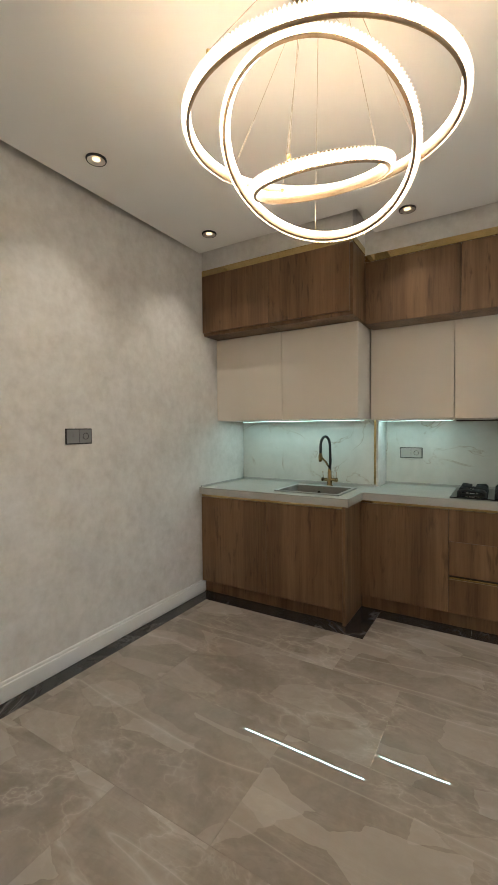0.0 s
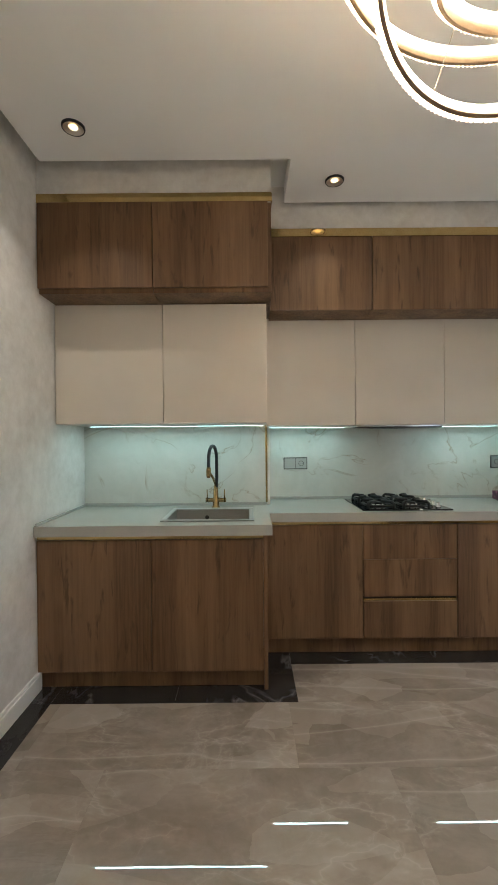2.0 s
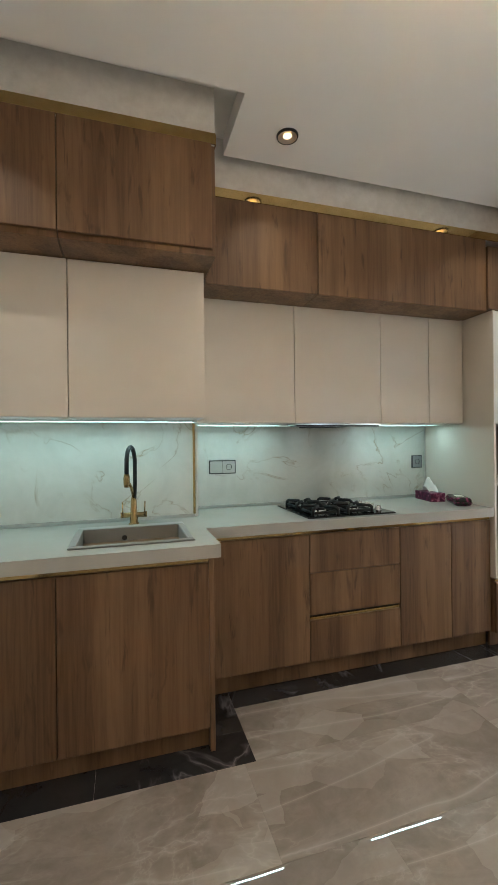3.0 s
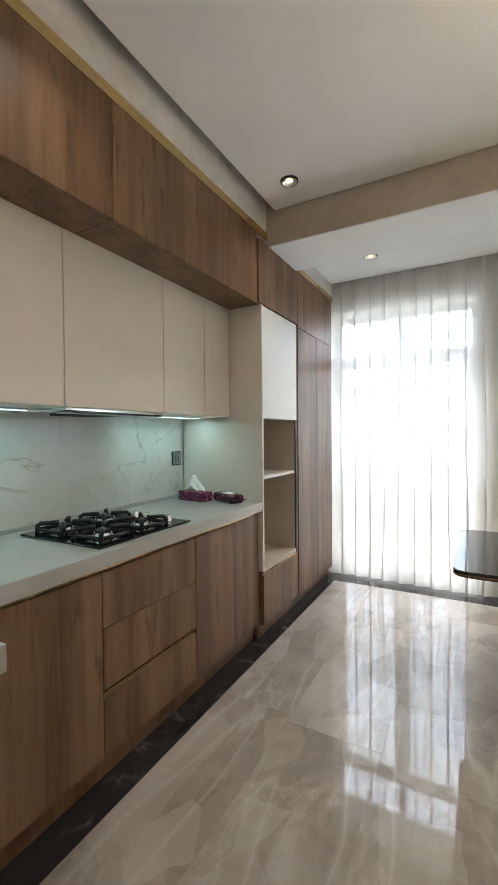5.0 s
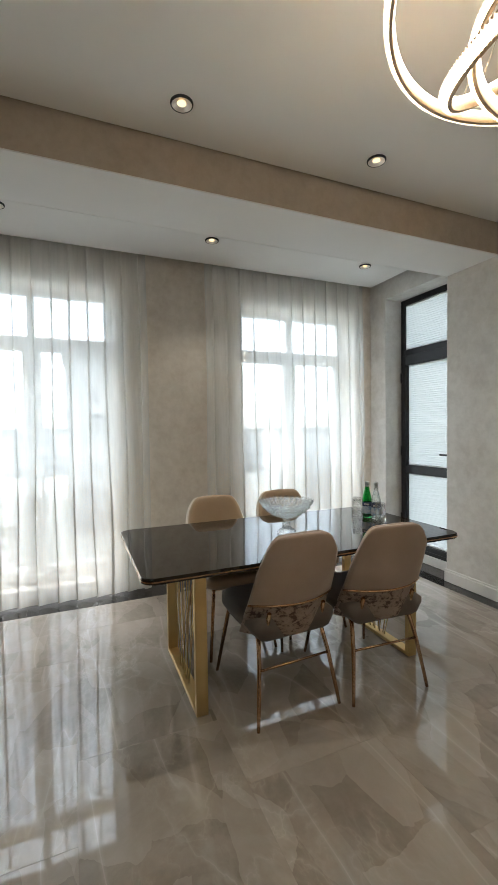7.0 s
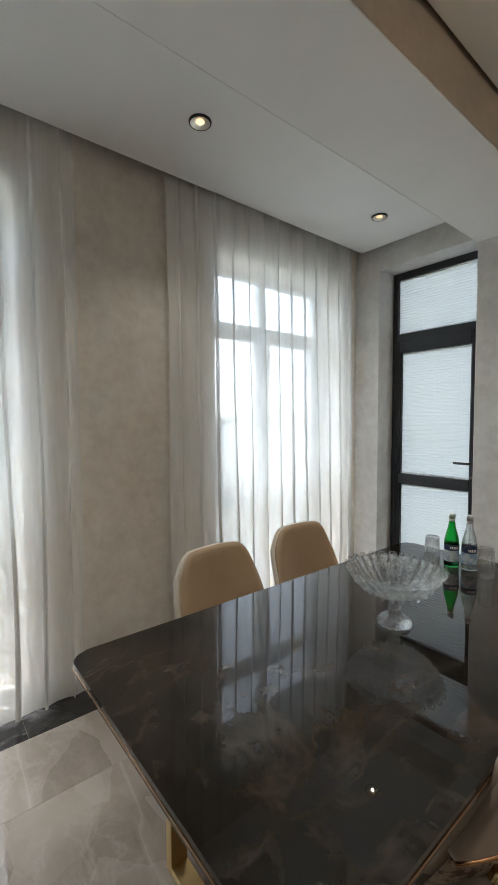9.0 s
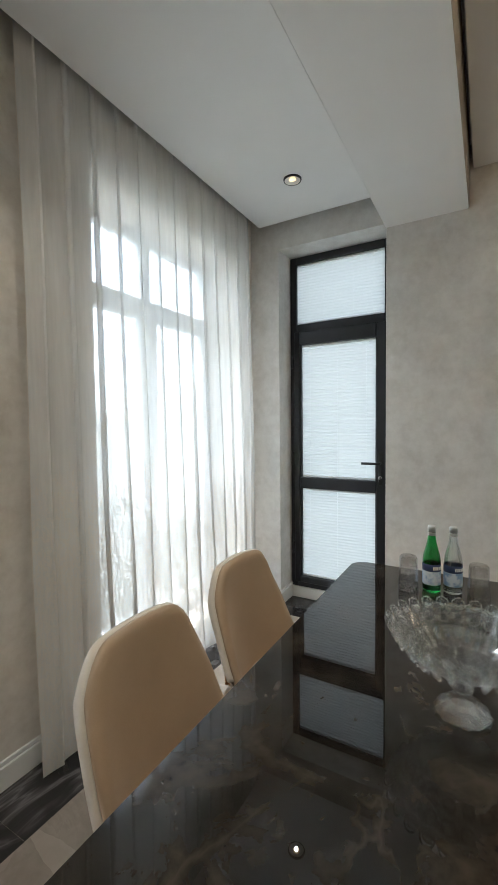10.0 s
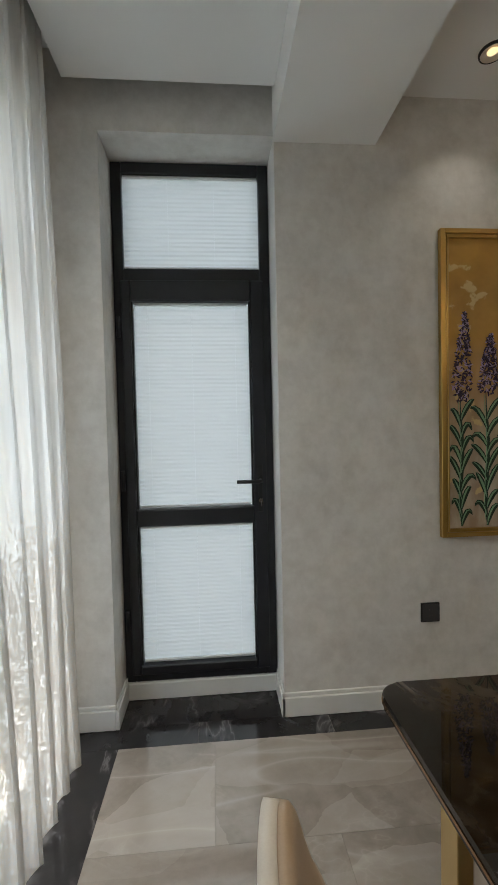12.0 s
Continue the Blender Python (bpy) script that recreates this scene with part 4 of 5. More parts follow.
part("filler_strip", B(2.3185, 2.3515, 4.36, 4.39, 0.085, 2.20), wood, tc)


# ---- sockets ----
def socket(m, w, h, modules, material, label):
    """A wall plate in the local xz plane that faces -y; modules: kinds from left to right."""
    s = thing("wall_socket", label, "socket", "wall sockets")
    s.matrix_world = m
    part("plate", B(-w / 2, w / 2, -0.008, 0, -h / 2, h / 2, bevel=0.002), black_rubber, s)
    k = len(modules)
    for i, kind in enumerate(modules):
        x0, x1 = -w / 2 + 0.005 + (w - 0.01) * i / k, -w / 2 + 0.005 + (w - 0.01) * (i + 1) / k
        q = part("insert", B(x0 + 0.001, x1 - 0.001, -0.0105, -0.0081, -h / 2 + 0.006, h / 2 - 0.006, bevel=0.0008), material, s)
        cx = (x0 + x1) / 2
        if kind == "schuko":
            bm = L([(0.0, -0.001), (0.017, -0.001), (0.0185, 0.0016), (0.0205, 0.0016), (0.0205, 0)], 28)
            bmesh.ops.rotate(bm, matrix=Matrix.Rotation(radians(90), 3, "X"), verts=bm.verts, cent=(0, 0, 0))
            bmesh.ops.translate(bm, vec=(cx, -0.0108, 0), verts=bm.verts)
            part("outlet", bm, black_rubber if material is not socket_dark else material, q)
            bm = bmesh.new()
            for sgn in (-1, 1):
                tube(bm, [(cx + sgn * 0.0085, -0.0100, 0), (cx + sgn * 0.0085, -0.0128, 0)], 0.0035, 8)
            part("pin_holes", bm, socket_grey, q)
        elif kind == "usb":
            bm = bmesh.new()
            for zz in (-0.014, 0.014):
                for xx in (-0.007, 0.007):
                    tube(bm, [(cx + xx, -0.010, zz), (cx + xx, -0.0118, zz)], 0.0022, 8)
            part("pin_holes", bm, chrome, q)
        elif kind == "switch":
            part("rocker_mark", B(cx - 0.003, cx + 0.003, -0.0115, -0.0104, -0.003, 0.003), chrome, q)
    return s


socket_grey = mat("grey_socket_plastic", (0.22, 0.22, 0.225), 0.4)
socket_dark = mat("dark_socket_plastic", (0.05, 0.048, 0.05), 0.35)
socket_pale = mat("pale_socket_plastic", (0.40, 0.38, 0.35), 0.4)
socket(pose(XL, 2.82, 1.38, 0, 0, 90), 0.185, 0.095, ("switch", "schuko"), socket_grey, "grey double socket plate on the plaster wall")
socket(pose(0.074, RB - 0.0012, 1.197), 0.185, 0.092, ("blank", "schuko"), socket_pale, "beige double socket plate on the marble splashback")
socket(pose(1.648, RB - 0.0012, 1.197), 0.095, 0.098, ("schuko",), socket_grey, "grey single socket on the marble splashback")
socket(pose(1.626, YD, 0.452, 0, 0, 180), 0.092, 0.092, ("usb",), socket_dark, "dark square data socket on the plaster wall")


# ---- dining table ----
def rounded(x0, x1, y0, y1, r, z0, z1, bev=0.0, seg=8):
    bm = bmesh.new()
    pts = []
    for cx, cy, a0 in ((x1 - r, y1 - r, 0), (x0 + r, y1 - r, 90), (x0 + r, y0 + r, 180), (x1 - r, y0 + r, 270)):
        for k in range(seg + 1):
            a = radians(a0 + 90 * k / seg)
            pts.append((cx + r * math.cos(a), cy + r * math.sin(a)))
    lo, hi = [bm.verts.new((*p, z0)) for p in pts], [bm.verts.new((*p, z1)) for p in pts]
    bm.faces.new(list(reversed(lo)))
    bm.faces.new(hi)
    for k in range(len(pts)):
        bm.faces.new((lo[k], lo[(k + 1) % len(pts)], hi[(k + 1) % len(pts)], hi[k]))
    if bev:
        es = [e for e in bm.edges if abs(e.verts[0].co.z - e.verts[1].co.z) < 1e-6]
        bmesh.ops.bevel(bm, geom=es, offset=bev, segments=3, affect="EDGES", profile=0.5)
    return bm


TBX0, TBX1, TBY0, TBY1 = 1.365, 2.268, 1.47, 3.222
table = thing("dining_table", "dining table with a dark marbled glass top and gold legs", "table")
part("tabletop", rounded(TBX0, TBX1, TBY0, TBY1, 0.05, 0.722, 0.75, 0.006), table_marble, table)
part("edge_inlay", rounded(TBX0 - 0.0015, TBX1 + 0.0015, TBY0 - 0.0015, TBY1 + 0.0015, 0.051, 0.730, 0.736), rose_gold, table, "gold line round the edge")
part("under_frame", rounded(TBX0 + 0.12, TBX1 - 0.12, TBY0 + 0.2, TBY1 - 0.2, 0.02, 0.697, 0.7215), black_metal, table)
for y in (1.655, 2.935):
    x0, x1 = 1.54, 2.20
    bw, bt = 0.032, 0.058
    lg = part("leg_frame", B(x0, x0 + bw, y - bt / 2, y + bt / 2, 0.0, 0.697, bevel=0.002), gold, table, "gold rectangular leg frame")
    part("post", B(x1 - bw, x1, y - bt / 2, y + bt / 2, 0.0, 0.697, bevel=0.002), gold, lg)
    part("foot_bar", B(x0 + bw, x1 - bw, y - bt / 2, y + bt / 2, 0.0, 0.022, bevel=0.002), gold, lg)
    part("top_bar", B(x0 + bw, x1 - bw, y - bt / 2, y + bt / 2, 0.675, 0.697, bevel=0.002), gold, lg)
    for k in range(9):
        u = k / 8
        part("rod", T([(x0 + 0.06 + (x1 - x0 - 0.12) * u, y, 0.676), (x0 + 0.24 + (x1 - x0 - 0.48) * u, y + 0.004 * (-1) ** k, 0.021)], 0.0034, 8), gold, lg)


# ---- chairs ----
def chair(label, back_mat, rise=0.46):
    """A shell chair at the origin that faces +x; feet on z = 0."""
    c = thing("dining_chair", label, "chair", "chairs round the table")
    bm = bmesh.new()
    # seat: a rounded cushion
    nx, ny = 14, 14
    def seat_pt(u, v, top):
        x = -0.24 + 0.47 * u
        half = 0.215 + 0.02 * math.sin(math.pi * u) - 0.035 * max(0, u - 0.72) ** 2 / 0.08
        y = (2 * v - 1) * half
        e = min(1, min(v, 1 - v) * 7) * min(1, (1 - u) * 7)
        e = math.sqrt(max(0, 1 - (1 - e) ** 2))
        z = 0.435 + (0.022 + 0.018 * e) * (1 if top else 0) * 1.3 - (0.0 if top else 0.055 * e) - 0.012 * math.sin(math.pi * v) * math.sin(math.pi * u) * (1 if top else 0)
        return Vector((x, y, z))
    for top in (True, False):
        g = [[bm.verts.new(seat_pt(i / nx, j / ny, top)) for j in range(ny + 1)] for i in range(nx + 1)]
        for i in range(nx):
            for j in range(ny):
                q = (g[i][j], g[i + 1][j], g[i + 1][j + 1], g[i][j + 1])
                f = bm.faces.new(q if top else tuple(reversed(q)))
                f.smooth = True
        if top:
            gt = g
    def rim(g, gt):
        loop = lambda a: [a[0][j] for j in range(ny)] + [a[i][ny] for i in range(nx)] + [a[nx][j] for j in range(ny, 0, -1)] + [a[i][0] for i in range(nx, 0, -1)]
        p, q = loop(gt), loop(g)
        for k in range(len(p)):
            f = bm.faces.new((p[k], q[k], q[(k + 1) % len(p)], p[(k + 1) % len(p)]))
            f.smooth = True
    rim(g, gt)
    bmesh.ops.recalc_face_normals(bm, faces=bm.faces)
    part("seat", bm, back_mat[2], c, "upholstered seat cushion")
    # backrest: curved shell, inner and outer skin with a soft edge
    N, M = 22, 26
    def back_pt(u, v, off):
        # u across -1..1, v from the seat up
        half = 0.232 - 0.040 * max(v, 0) ** 1.4
        corner = 0.085 * (max(0, abs(u) - 0.55) / 0.45) ** 2.4 * max(0, (v - 0.55) / 0.45) ** 1.5
        y = u * half
        z = 0.415 + rise * v - corner - 0.012 * (u ** 2) * v
        wrap = (0.10 * (1 - v) ** 1.5 + 0.03) * u * u
        x = -0.245 - 0.070 * v + wrap - 0.012 * math.sin(math.pi * v)
        nrm = Vector((1, -0.55 * u, 0.15)).normalized()
        return Vector((x, y, z)) + nrm * off
    def skin(lo, hi, off, mat_, name, label, parent, thick, edge=0.35):
        bm = bmesh.new()
        gs = []
        for o in (off, off - thick):
            g = []
            for i in range(N + 1):
                row = []
                for j in range(M + 1):
                    u, v = -1 + 2 * i / N, lo + (hi - lo) * j / M
                    e = min(1, (1 - abs(u)) * 9) * min(1, (1.0001 - v) * 11) 
                    e = math.sqrt(max(0, 1 - (1 - e) ** 2))
                    mid = off - thick / 2
                    row.append(bm.verts.new(back_pt(u, v, mid + (o - mid) * (edge + (1 - edge) * e))))
                g.append(row)
            gs.append(g)
        for s, g in enumerate(gs):
            for i in range(N):
                for j in range(M):
                    q = (g[i][j], g[i][j + 1], g[i + 1][j + 1], g[i + 1][j])
                    f = bm.faces.new(q if s else tuple(reversed(q)))
                    f.smooth = True
        a, d = gs
        loop = lambda g: [g[0][j] for j in range(M)] + [g[i][M] for i in range(N)] + [g[N][j] for j in range(M, 0, -1)] + [g[i][0] for i in range(N, 0, -1)]
        p, q = loop(a), loop(d)
        for k in range(len(p)):
            f = bm.faces.new((p[k], q[k], q[(k + 1) % len(p)], p[(k + 1) % len(p)]))
            f.smooth = True
        bmesh.ops.recalc_face_normals(bm, faces=bm.faces)
        return part(name, bm, mat_, parent, label)
    skin(0.0, 1.0, 0.030, back_mat[0], "backrest", "smooth padded backrest", c, 0.03)
    skin(0.30, 1.0, 0.0095, back_mat[1], "back_cover", "fabric back cover", c, 0.026, 0.8)
    skin(-0.06, 0.295, 0.0005, worn, "back_band", "worn patterned fabric band", c, 0.012)
    # gold tube hugging the shell, then down into the legs
    pts = [back_pt(-1 + 2 * k / 16, 0.297, -0.017) for k in range(17)]
    part("trim_rail", T(pts, 0.0055, 8), rose_gold, c)
    for s in (-1, 1):
        p0 = back_pt(s * 0.62, 0.22, -0.022)
        part("back_bracket", T([p0, back_pt(s * 0.62, 0.0, -0.022), back_pt(s * 0.66, -0.07, -0.018) , Vector((-0.12, s * 0.13, 0.375))], 0.010, 10), rose_gold, c)
        part("leg", T([(-0.13, s * 0.155, 0.39), (-0.19, s * 0.175, 0.36), (-0.225, s * 0.19, 0.25), (-0.262, s * 0.215, 0.06), (-0.272, s * 0.222, 0.0)], [0.011, 0.011, 0.0105, 0.009, 0.008], 10), rose_gold, c)
        part("leg", T([(0.14, s * 0.15, 0.39), (0.19, s * 0.165, 0.36), (0.262, s * 0.21, 0.0)], [0.011, 0.011, 0.008], 10), rose_gold, c)
    part("stretcher", T([(-0.228, -0.19, 0.245), (-0.228, 0.19, 0.245)], 0.006, 8), rose_gold, c)
    part("seat_frame", T([(-0.14, -0.16, 0.378), (0.16, -0.155, 0.378), (0.16, 0.155, 0.378), (-0.14, 0.16, 0.378)], 0.009, 8, closed=True), rose_gold, c)
    return c


ch = chair("taupe velvet shell chair with gold tube legs at the table", (velvet, velvet, seat_fabric))
ch.matrix_basis = pose(1.622, 2.53, 0, 0, 0, 3)
copy_thing(ch, pose(1.572, 2.01, 0, 0, 0, -3))
ch = chair("tan leatherette shell chair with cream back and gold legs", (leather, cream_fabric, leather), 0.460)
ch.matrix_basis = pose(2.222, 2.552, 0, 0, 0, 180)
copy_thing(ch, pose(2.260, 2.005, 0, 0, 0, 179))

# ---- things on the table ----
bowl = thing("footed_bowl", "cut crystal footed fruit bowl with scalloped rim", "bowl", "", (1.795, 2.348, 0.7505))
part("foot", L([(0, 0.0), (0.052, 0.0), (0.055, 0.006), (0.046, 0.018), (0.026, 0.030), (0.016, 0.045), (0.021, 0.055), (0.016, 0.064), (0.018, 0.078), (0.012, 0.0861), (0, 0.0862)], 28, wave=lambda a, i: 1 + 0.05 * math.cos(14 * a), smooth=False), crystal, bowl)
part("bowl", L([(0, 0.0862), (0.03, 0.088), (0.075, 0.105), (0.115, 0.135), (0.142, 0.172), (0.146, 0.176), (0.139, 0.176), (0.110, 0.141), (0.072, 0.112), (0.03, 0.095), (0, 0.0935)], 56, wave=lambda a, i: 1 + (0.022 * math.cos(28 * a) if 3 < i < 8 else 0.012 * math.cos(28 * a)), smooth=False), crystal, bowl)
bm = bmesh.new()
for r, z, k, s in ((0.147, 0.176, 26, 0.0125), (0.134, 0.152, 26, 0.0105), (0.113, 0.128, 24, 0.009), (0.088, 0.107, 20, 0.008)):
    for i in range(k):
        a = 2 * math.pi * (i + (0.5 if r < 0.14 else 0)) / k
        vs = bmesh.ops.create_icosphere(bm, subdivisions=1, radius=s)["verts"]
        bmesh.ops.scale(bm, vec=(0.6, 1, 1), verts=vs)
        bmesh.ops.rotate(bm, matrix=Matrix.Rotation(a, 3, "Z"), verts=vs, cent=(0, 0, 0))
        bmesh.ops.translate(bm, vec=(r * math.cos(a), r * math.sin(a), z), verts=vs)
for r, z, k, s in ((0.148, 0.177, 26, 0.0140), (0.128, 0.150, 24, 0.0120), (0.104, 0.125, 20, 0.0105)):
    for i in range(k):                  # a raised ring round each cut disc
        a = 2 * math.pi * (i + (0.5 if r < 0.14 else 0)) / k
        out, up = Vector((math.cos(a), math.sin(a), 0.0)), Vector((0, 0, 1))
        side = Vector((-math.sin(a), math.cos(a), 0.0))
        rim_dir = (up * 0.75 + out * 0.66).normalized()
        c0 = out * r + up * z
        tube(bm, [c0 + s * (math.cos(q) * side + math.sin(q) * rim_dir) for q in [2 * math.pi * h / 10 for h in range(10)]], 0.0021, 5, closed=True)
tagged(part("cut_trim", bm, crystal, bowl, "round cut crystal beads"), kind="stuff")

label_paper = mat("blue_white_label", (0.60, 0.66, 0.72), 0.5)
t, n, l, b = nodes_of(label_paper)
l.new(ramp(t, noise_of(t, coords(t), 38, 3), [(0.42, (0.62, 0.68, 0.74)), (0.58, (0.24, 0.36, 0.55))]), b.inputs["Base Color"])
label_navy = mat("navy_label", (0.03, 0.05, 0.13), 0.45)
cap_mat = mat("silver_cap", (0.70, 0.70, 0.68), 0.3, 0.8)


def bottle(x, y, glass, label):
    bt = thing("water_bottle", label, "bottle", "bottles on the table", (x, y, 0.7505))
    part("glass", L([(0, 0.0), (0.027, 0.0), (0.031, 0.004), (0.031, 0.115), (0.028, 0.135), (0.016, 0.180), (0.0125, 0.205), (0.0125, 0.225), (0.0115, 0.226), (0.0105, 0.205), (0.014, 0.180), (0.026, 0.134), (0.0285, 0.115), (0.0285, 0.008), (0, 0.006)], 32), glass, bt)
    part("cap", L([(0, 0.240), (0.0125, 0.240), (0.0138, 0.236), (0.0138, 0.219), (0.0131, 0.219)], 24), cap_mat, bt, "silver screw cap")
    part("neck_ring", L([(0.0131, 0.205), (0.0135, 0.206), (0.0135, 0.216), (0.0131, 0.217)], 24), cap_mat, bt)
    lb = part("front_label", L([(0.0314, 0.028), (0.0318, 0.030), (0.0318, 0.075), (0.0314, 0.077)], 32), label_paper, bt, "blue and white picture label")
    part("name_band", L([(0.0314, 0.0775), (0.0319, 0.078), (0.0319, 0.102), (0.0314, 0.103)], 32), label_navy, bt, "dark name band")
    bm = bmesh.new()
    for k in range(5):
        for half in (-1, 1):
            a = half * math.pi / 2 + (k - 2) * 0.22 + (math.pi / 4 if half < 0 else math.pi / 4)
            vs = bmesh.ops.create_cube(bm, size=1)["verts"]
            bmesh.ops.scale(bm, vec=(0.0012, 0.0042, 0.011), verts=vs)
            bmesh.ops.rotate(bm, matrix=Matrix.Rotation(a, 3, "Z"), verts=vs, cent=(0, 0, 0))
            bmesh.ops.translate(bm, vec=(0.0322 * math.cos(a), 0.0322 * math.sin(a), 0.090), verts=vs)
    part("lettering", bm, white_paint, bt, "white lettering bars")


bottle(1.928, 1.672, green_glass, "green glass water bottle with a blue label")
bottle(1.858, 1.655, clear_glass, "clear glass water bottle with a dark blue label")


def tumbler(x, y):
    g = thing("drinking_glass", "clear fluted tumbler standing upside down", "glass", "tumblers on the table", (x, y, 0.7505))
    part("glass", L([(0.034, 0.0), (0.0345, 0.004), (0.032, 0.07), (0.030, 0.118), (0.026, 0.124), (0, 0.124), (0, 0.112), (0.026, 0.111), (0.0295, 0.07), (0.032, 0.004), (0.034, 0.0)], 40, wave=lambda a, i: 1 + 0.05 * math.cos(10 * a), smooth=True), tumbler_glass, g)


tumbler(2.005, 1.695)
tumbler(1.775, 1.69)

# ---- tissue packs on the worktop ----
purple = mat("purple_carton", (0.10, 0.012, 0.05), 0.4)
t, n, l, b = nodes_of(purple)
l.new(ramp(t, noise_of(t, coords(t), 34, 4, 0.6, 0.5), [(0.40, (0.06, 0.006, 0.035)), (0.55, (0.17, 0.02, 0.08)), (0.68, (0.42, 0.20, 0.28))]), b.inputs["Base Color"])
tissue = mat("white_tissue", (0.80, 0.79, 0.76), 0.9)
black_pack = mat("black_film", (0.012, 0.010, 0.013), 0.25)
t, n, l, b = nodes_of(black_pack)
l.new(ramp(t, noise_of(t, coords(t), 40, 3), [(0.52, (0.010, 0.009, 0.012)), (0.60, (0.20, 0.03, 0.09))]), b.inputs["Base Color"])
tb = thing("tissue_box", "purple flowered tissue box with a white tissue pulled out", "tissue box")
tb.matrix_basis = pose(1.605, 4.80, 0.9205, 0, 0, 80)
part("carton", B(-0.11, 0.11, -0.055, 0.055, 0, 0.062, bevel=0.003), purple, tb)
bm = bmesh.new()
rows = []
for i in range(9):
    row = []
    for j in range(9):
        u, v = i / 8 - 0.5, j / 8 - 0.5
        z = 0.062 + 0.10 * max(0, 1 - (abs(u) * 1.9) ** 1.5) * (0.75 + 0.35 * math.sin(7 * v + 1))
        row.append(bm.verts.new((u * 0.11 + 0.02 * math.sin(5 * v), v * 0.07 * (1 - 0.4 * abs(u)), z)))
    rows.append(row)
for a, c in zip(rows, rows[1:]):
    for j in range(8):
        f = bm.faces.new((a[j], a[j + 1], c[j + 1], c[j]))
        f.smooth = True
part("tissue", bm, tissue, tb, "crumpled white tissue")
wp = thing("wipes_pack", "black and pink soft pack of wipes on the worktop", "wipes pack")
wp.matrix_basis = pose(1.645, 4.565, 0.9205, 0, 0, 62)
bm = bmesh.new()
box(bm, -0.118, 0.118, -0.055, 0.055, 0, 0.056, bevel=0.02, seg=3)
box(bm, -0.142, -0.116, -0.05, 0.05, 0.024, 0.030, bevel=0.002)
box(bm, 0.116, 0.142, -0.05, 0.05, 0.024, 0.030, bevel=0.002)
part("film", bm, black_pack, wp)
part("flap", B(-0.045, 0.045, -0.026, 0.026, 0.0555, 0.059, bevel=0.002), white_paint, wp, "white flap")
bm = bmesh.new()
for k in range(4):
    box(bm, -0.03 + 0.016 * k, -0.019 + 0.016 * k, -0.0565, -0.0548, 0.018, 0.038)
part("lettering", bm, white_paint, wp, "white lettering bars")

# ---- picture ----
PX0, PX1, PZ0, PZ1 = 0.87, 1.575, 0.812, 2.24
pic = thing("framed_picture", "gold framed painting of purple flower spikes on gold ground", "picture")
y0 = YD + 0.002
bm = bmesh.new()
for inset, dep, wd in ((0.0, 0.028, 0.022), (0.022, 0.020, 0.010), (0.032, 0.024, 0.008)):
    a0, a1, c0, c1 = PX0 + inset, PX1 - inset, PZ0 + inset, PZ1 - inset
    box(bm, a0, a0 + wd, y0, y0 + dep, c0, c1, bevel=0.002)
    box(bm, a1 - wd, a1, y0, y0 + dep, c0, c1, bevel=0.002)
    box(bm, a0 + wd, a1 - wd, y0, y0 + dep, c0, c0 + wd, bevel=0.002)
    box(bm, a0 + wd, a1 - wd, y0, y0 + dep, c1 - wd, c1, bevel=0.002)
antique_gold = mat("antique_gold", (0.48, 0.31, 0.09), 0.34, 0.85)
part("frame", bm, antique_gold, pic, "moulded gold frame")
canvas_mat = mat("gold_leaf_ground", (0.42, 0.24, 0.04), 0.45)
t, n, l, b = nodes_of(canvas_mat)
v = coords(t)
flake = noise_of(t, v, 8, 5, 0.5, 0.25)
geo = t.nodes.new("ShaderNodeNewGeometry")
sep = t.nodes.new("ShaderNodeSeparateXYZ")
l.new(geo.outputs["Position"], sep.inputs[0])
mr = t.nodes.new("ShaderNodeMapRange")
mr.inputs["From Min"].default_value, mr.inputs["From Max"].default_value = 1.2, 1.75
l.new(sep.outputs[2], mr.inputs["Value"])
lowc = ramp(t, noise_of(t, coords(t, (1, 1, .4)), 16, 5), [(0.35, (0.36, 0.26, 0.17)), (0.65, (0.52, 0.44, 0.34))])
hic = ramp(t, noise_of(t, v, 5, 4), [(0.3, (0.36, 0.185, 0.022)), (0.7, (0.55, 0.30, 0.045))])
ground_c = mixed(t, lowc, hic, mr.outputs[0])
l.new(mixed(t, ground_c, (0.66, 0.50, 0.22), ramp(t, flake, [(0.60, (0, 0, 0)), (0.63, (0.8,) * 3)])), b.inputs["Base Color"])
part("canvas", B(PX0 + 0.038, PX1 - 0.038, y0, y0 + 0.012, PZ0 + 0.038, PZ1 - 0.038), canvas_mat, pic, "gold leaf painted ground")
leaf_dark, leaf_light = mat("dark_green_paint", (0.008, 0.035, 0.016), 0.4), mat("pale_green_paint", (0.20, 0.34, 0.19), 0.4)
petal_dark, petal_light = mat("dark_violet_paint", (0.030, 0.014, 0.045), 0.45), mat("pale_violet_paint", (0.42, 0.32, 0.48), 0.45)
yp = y0 + 0.0125


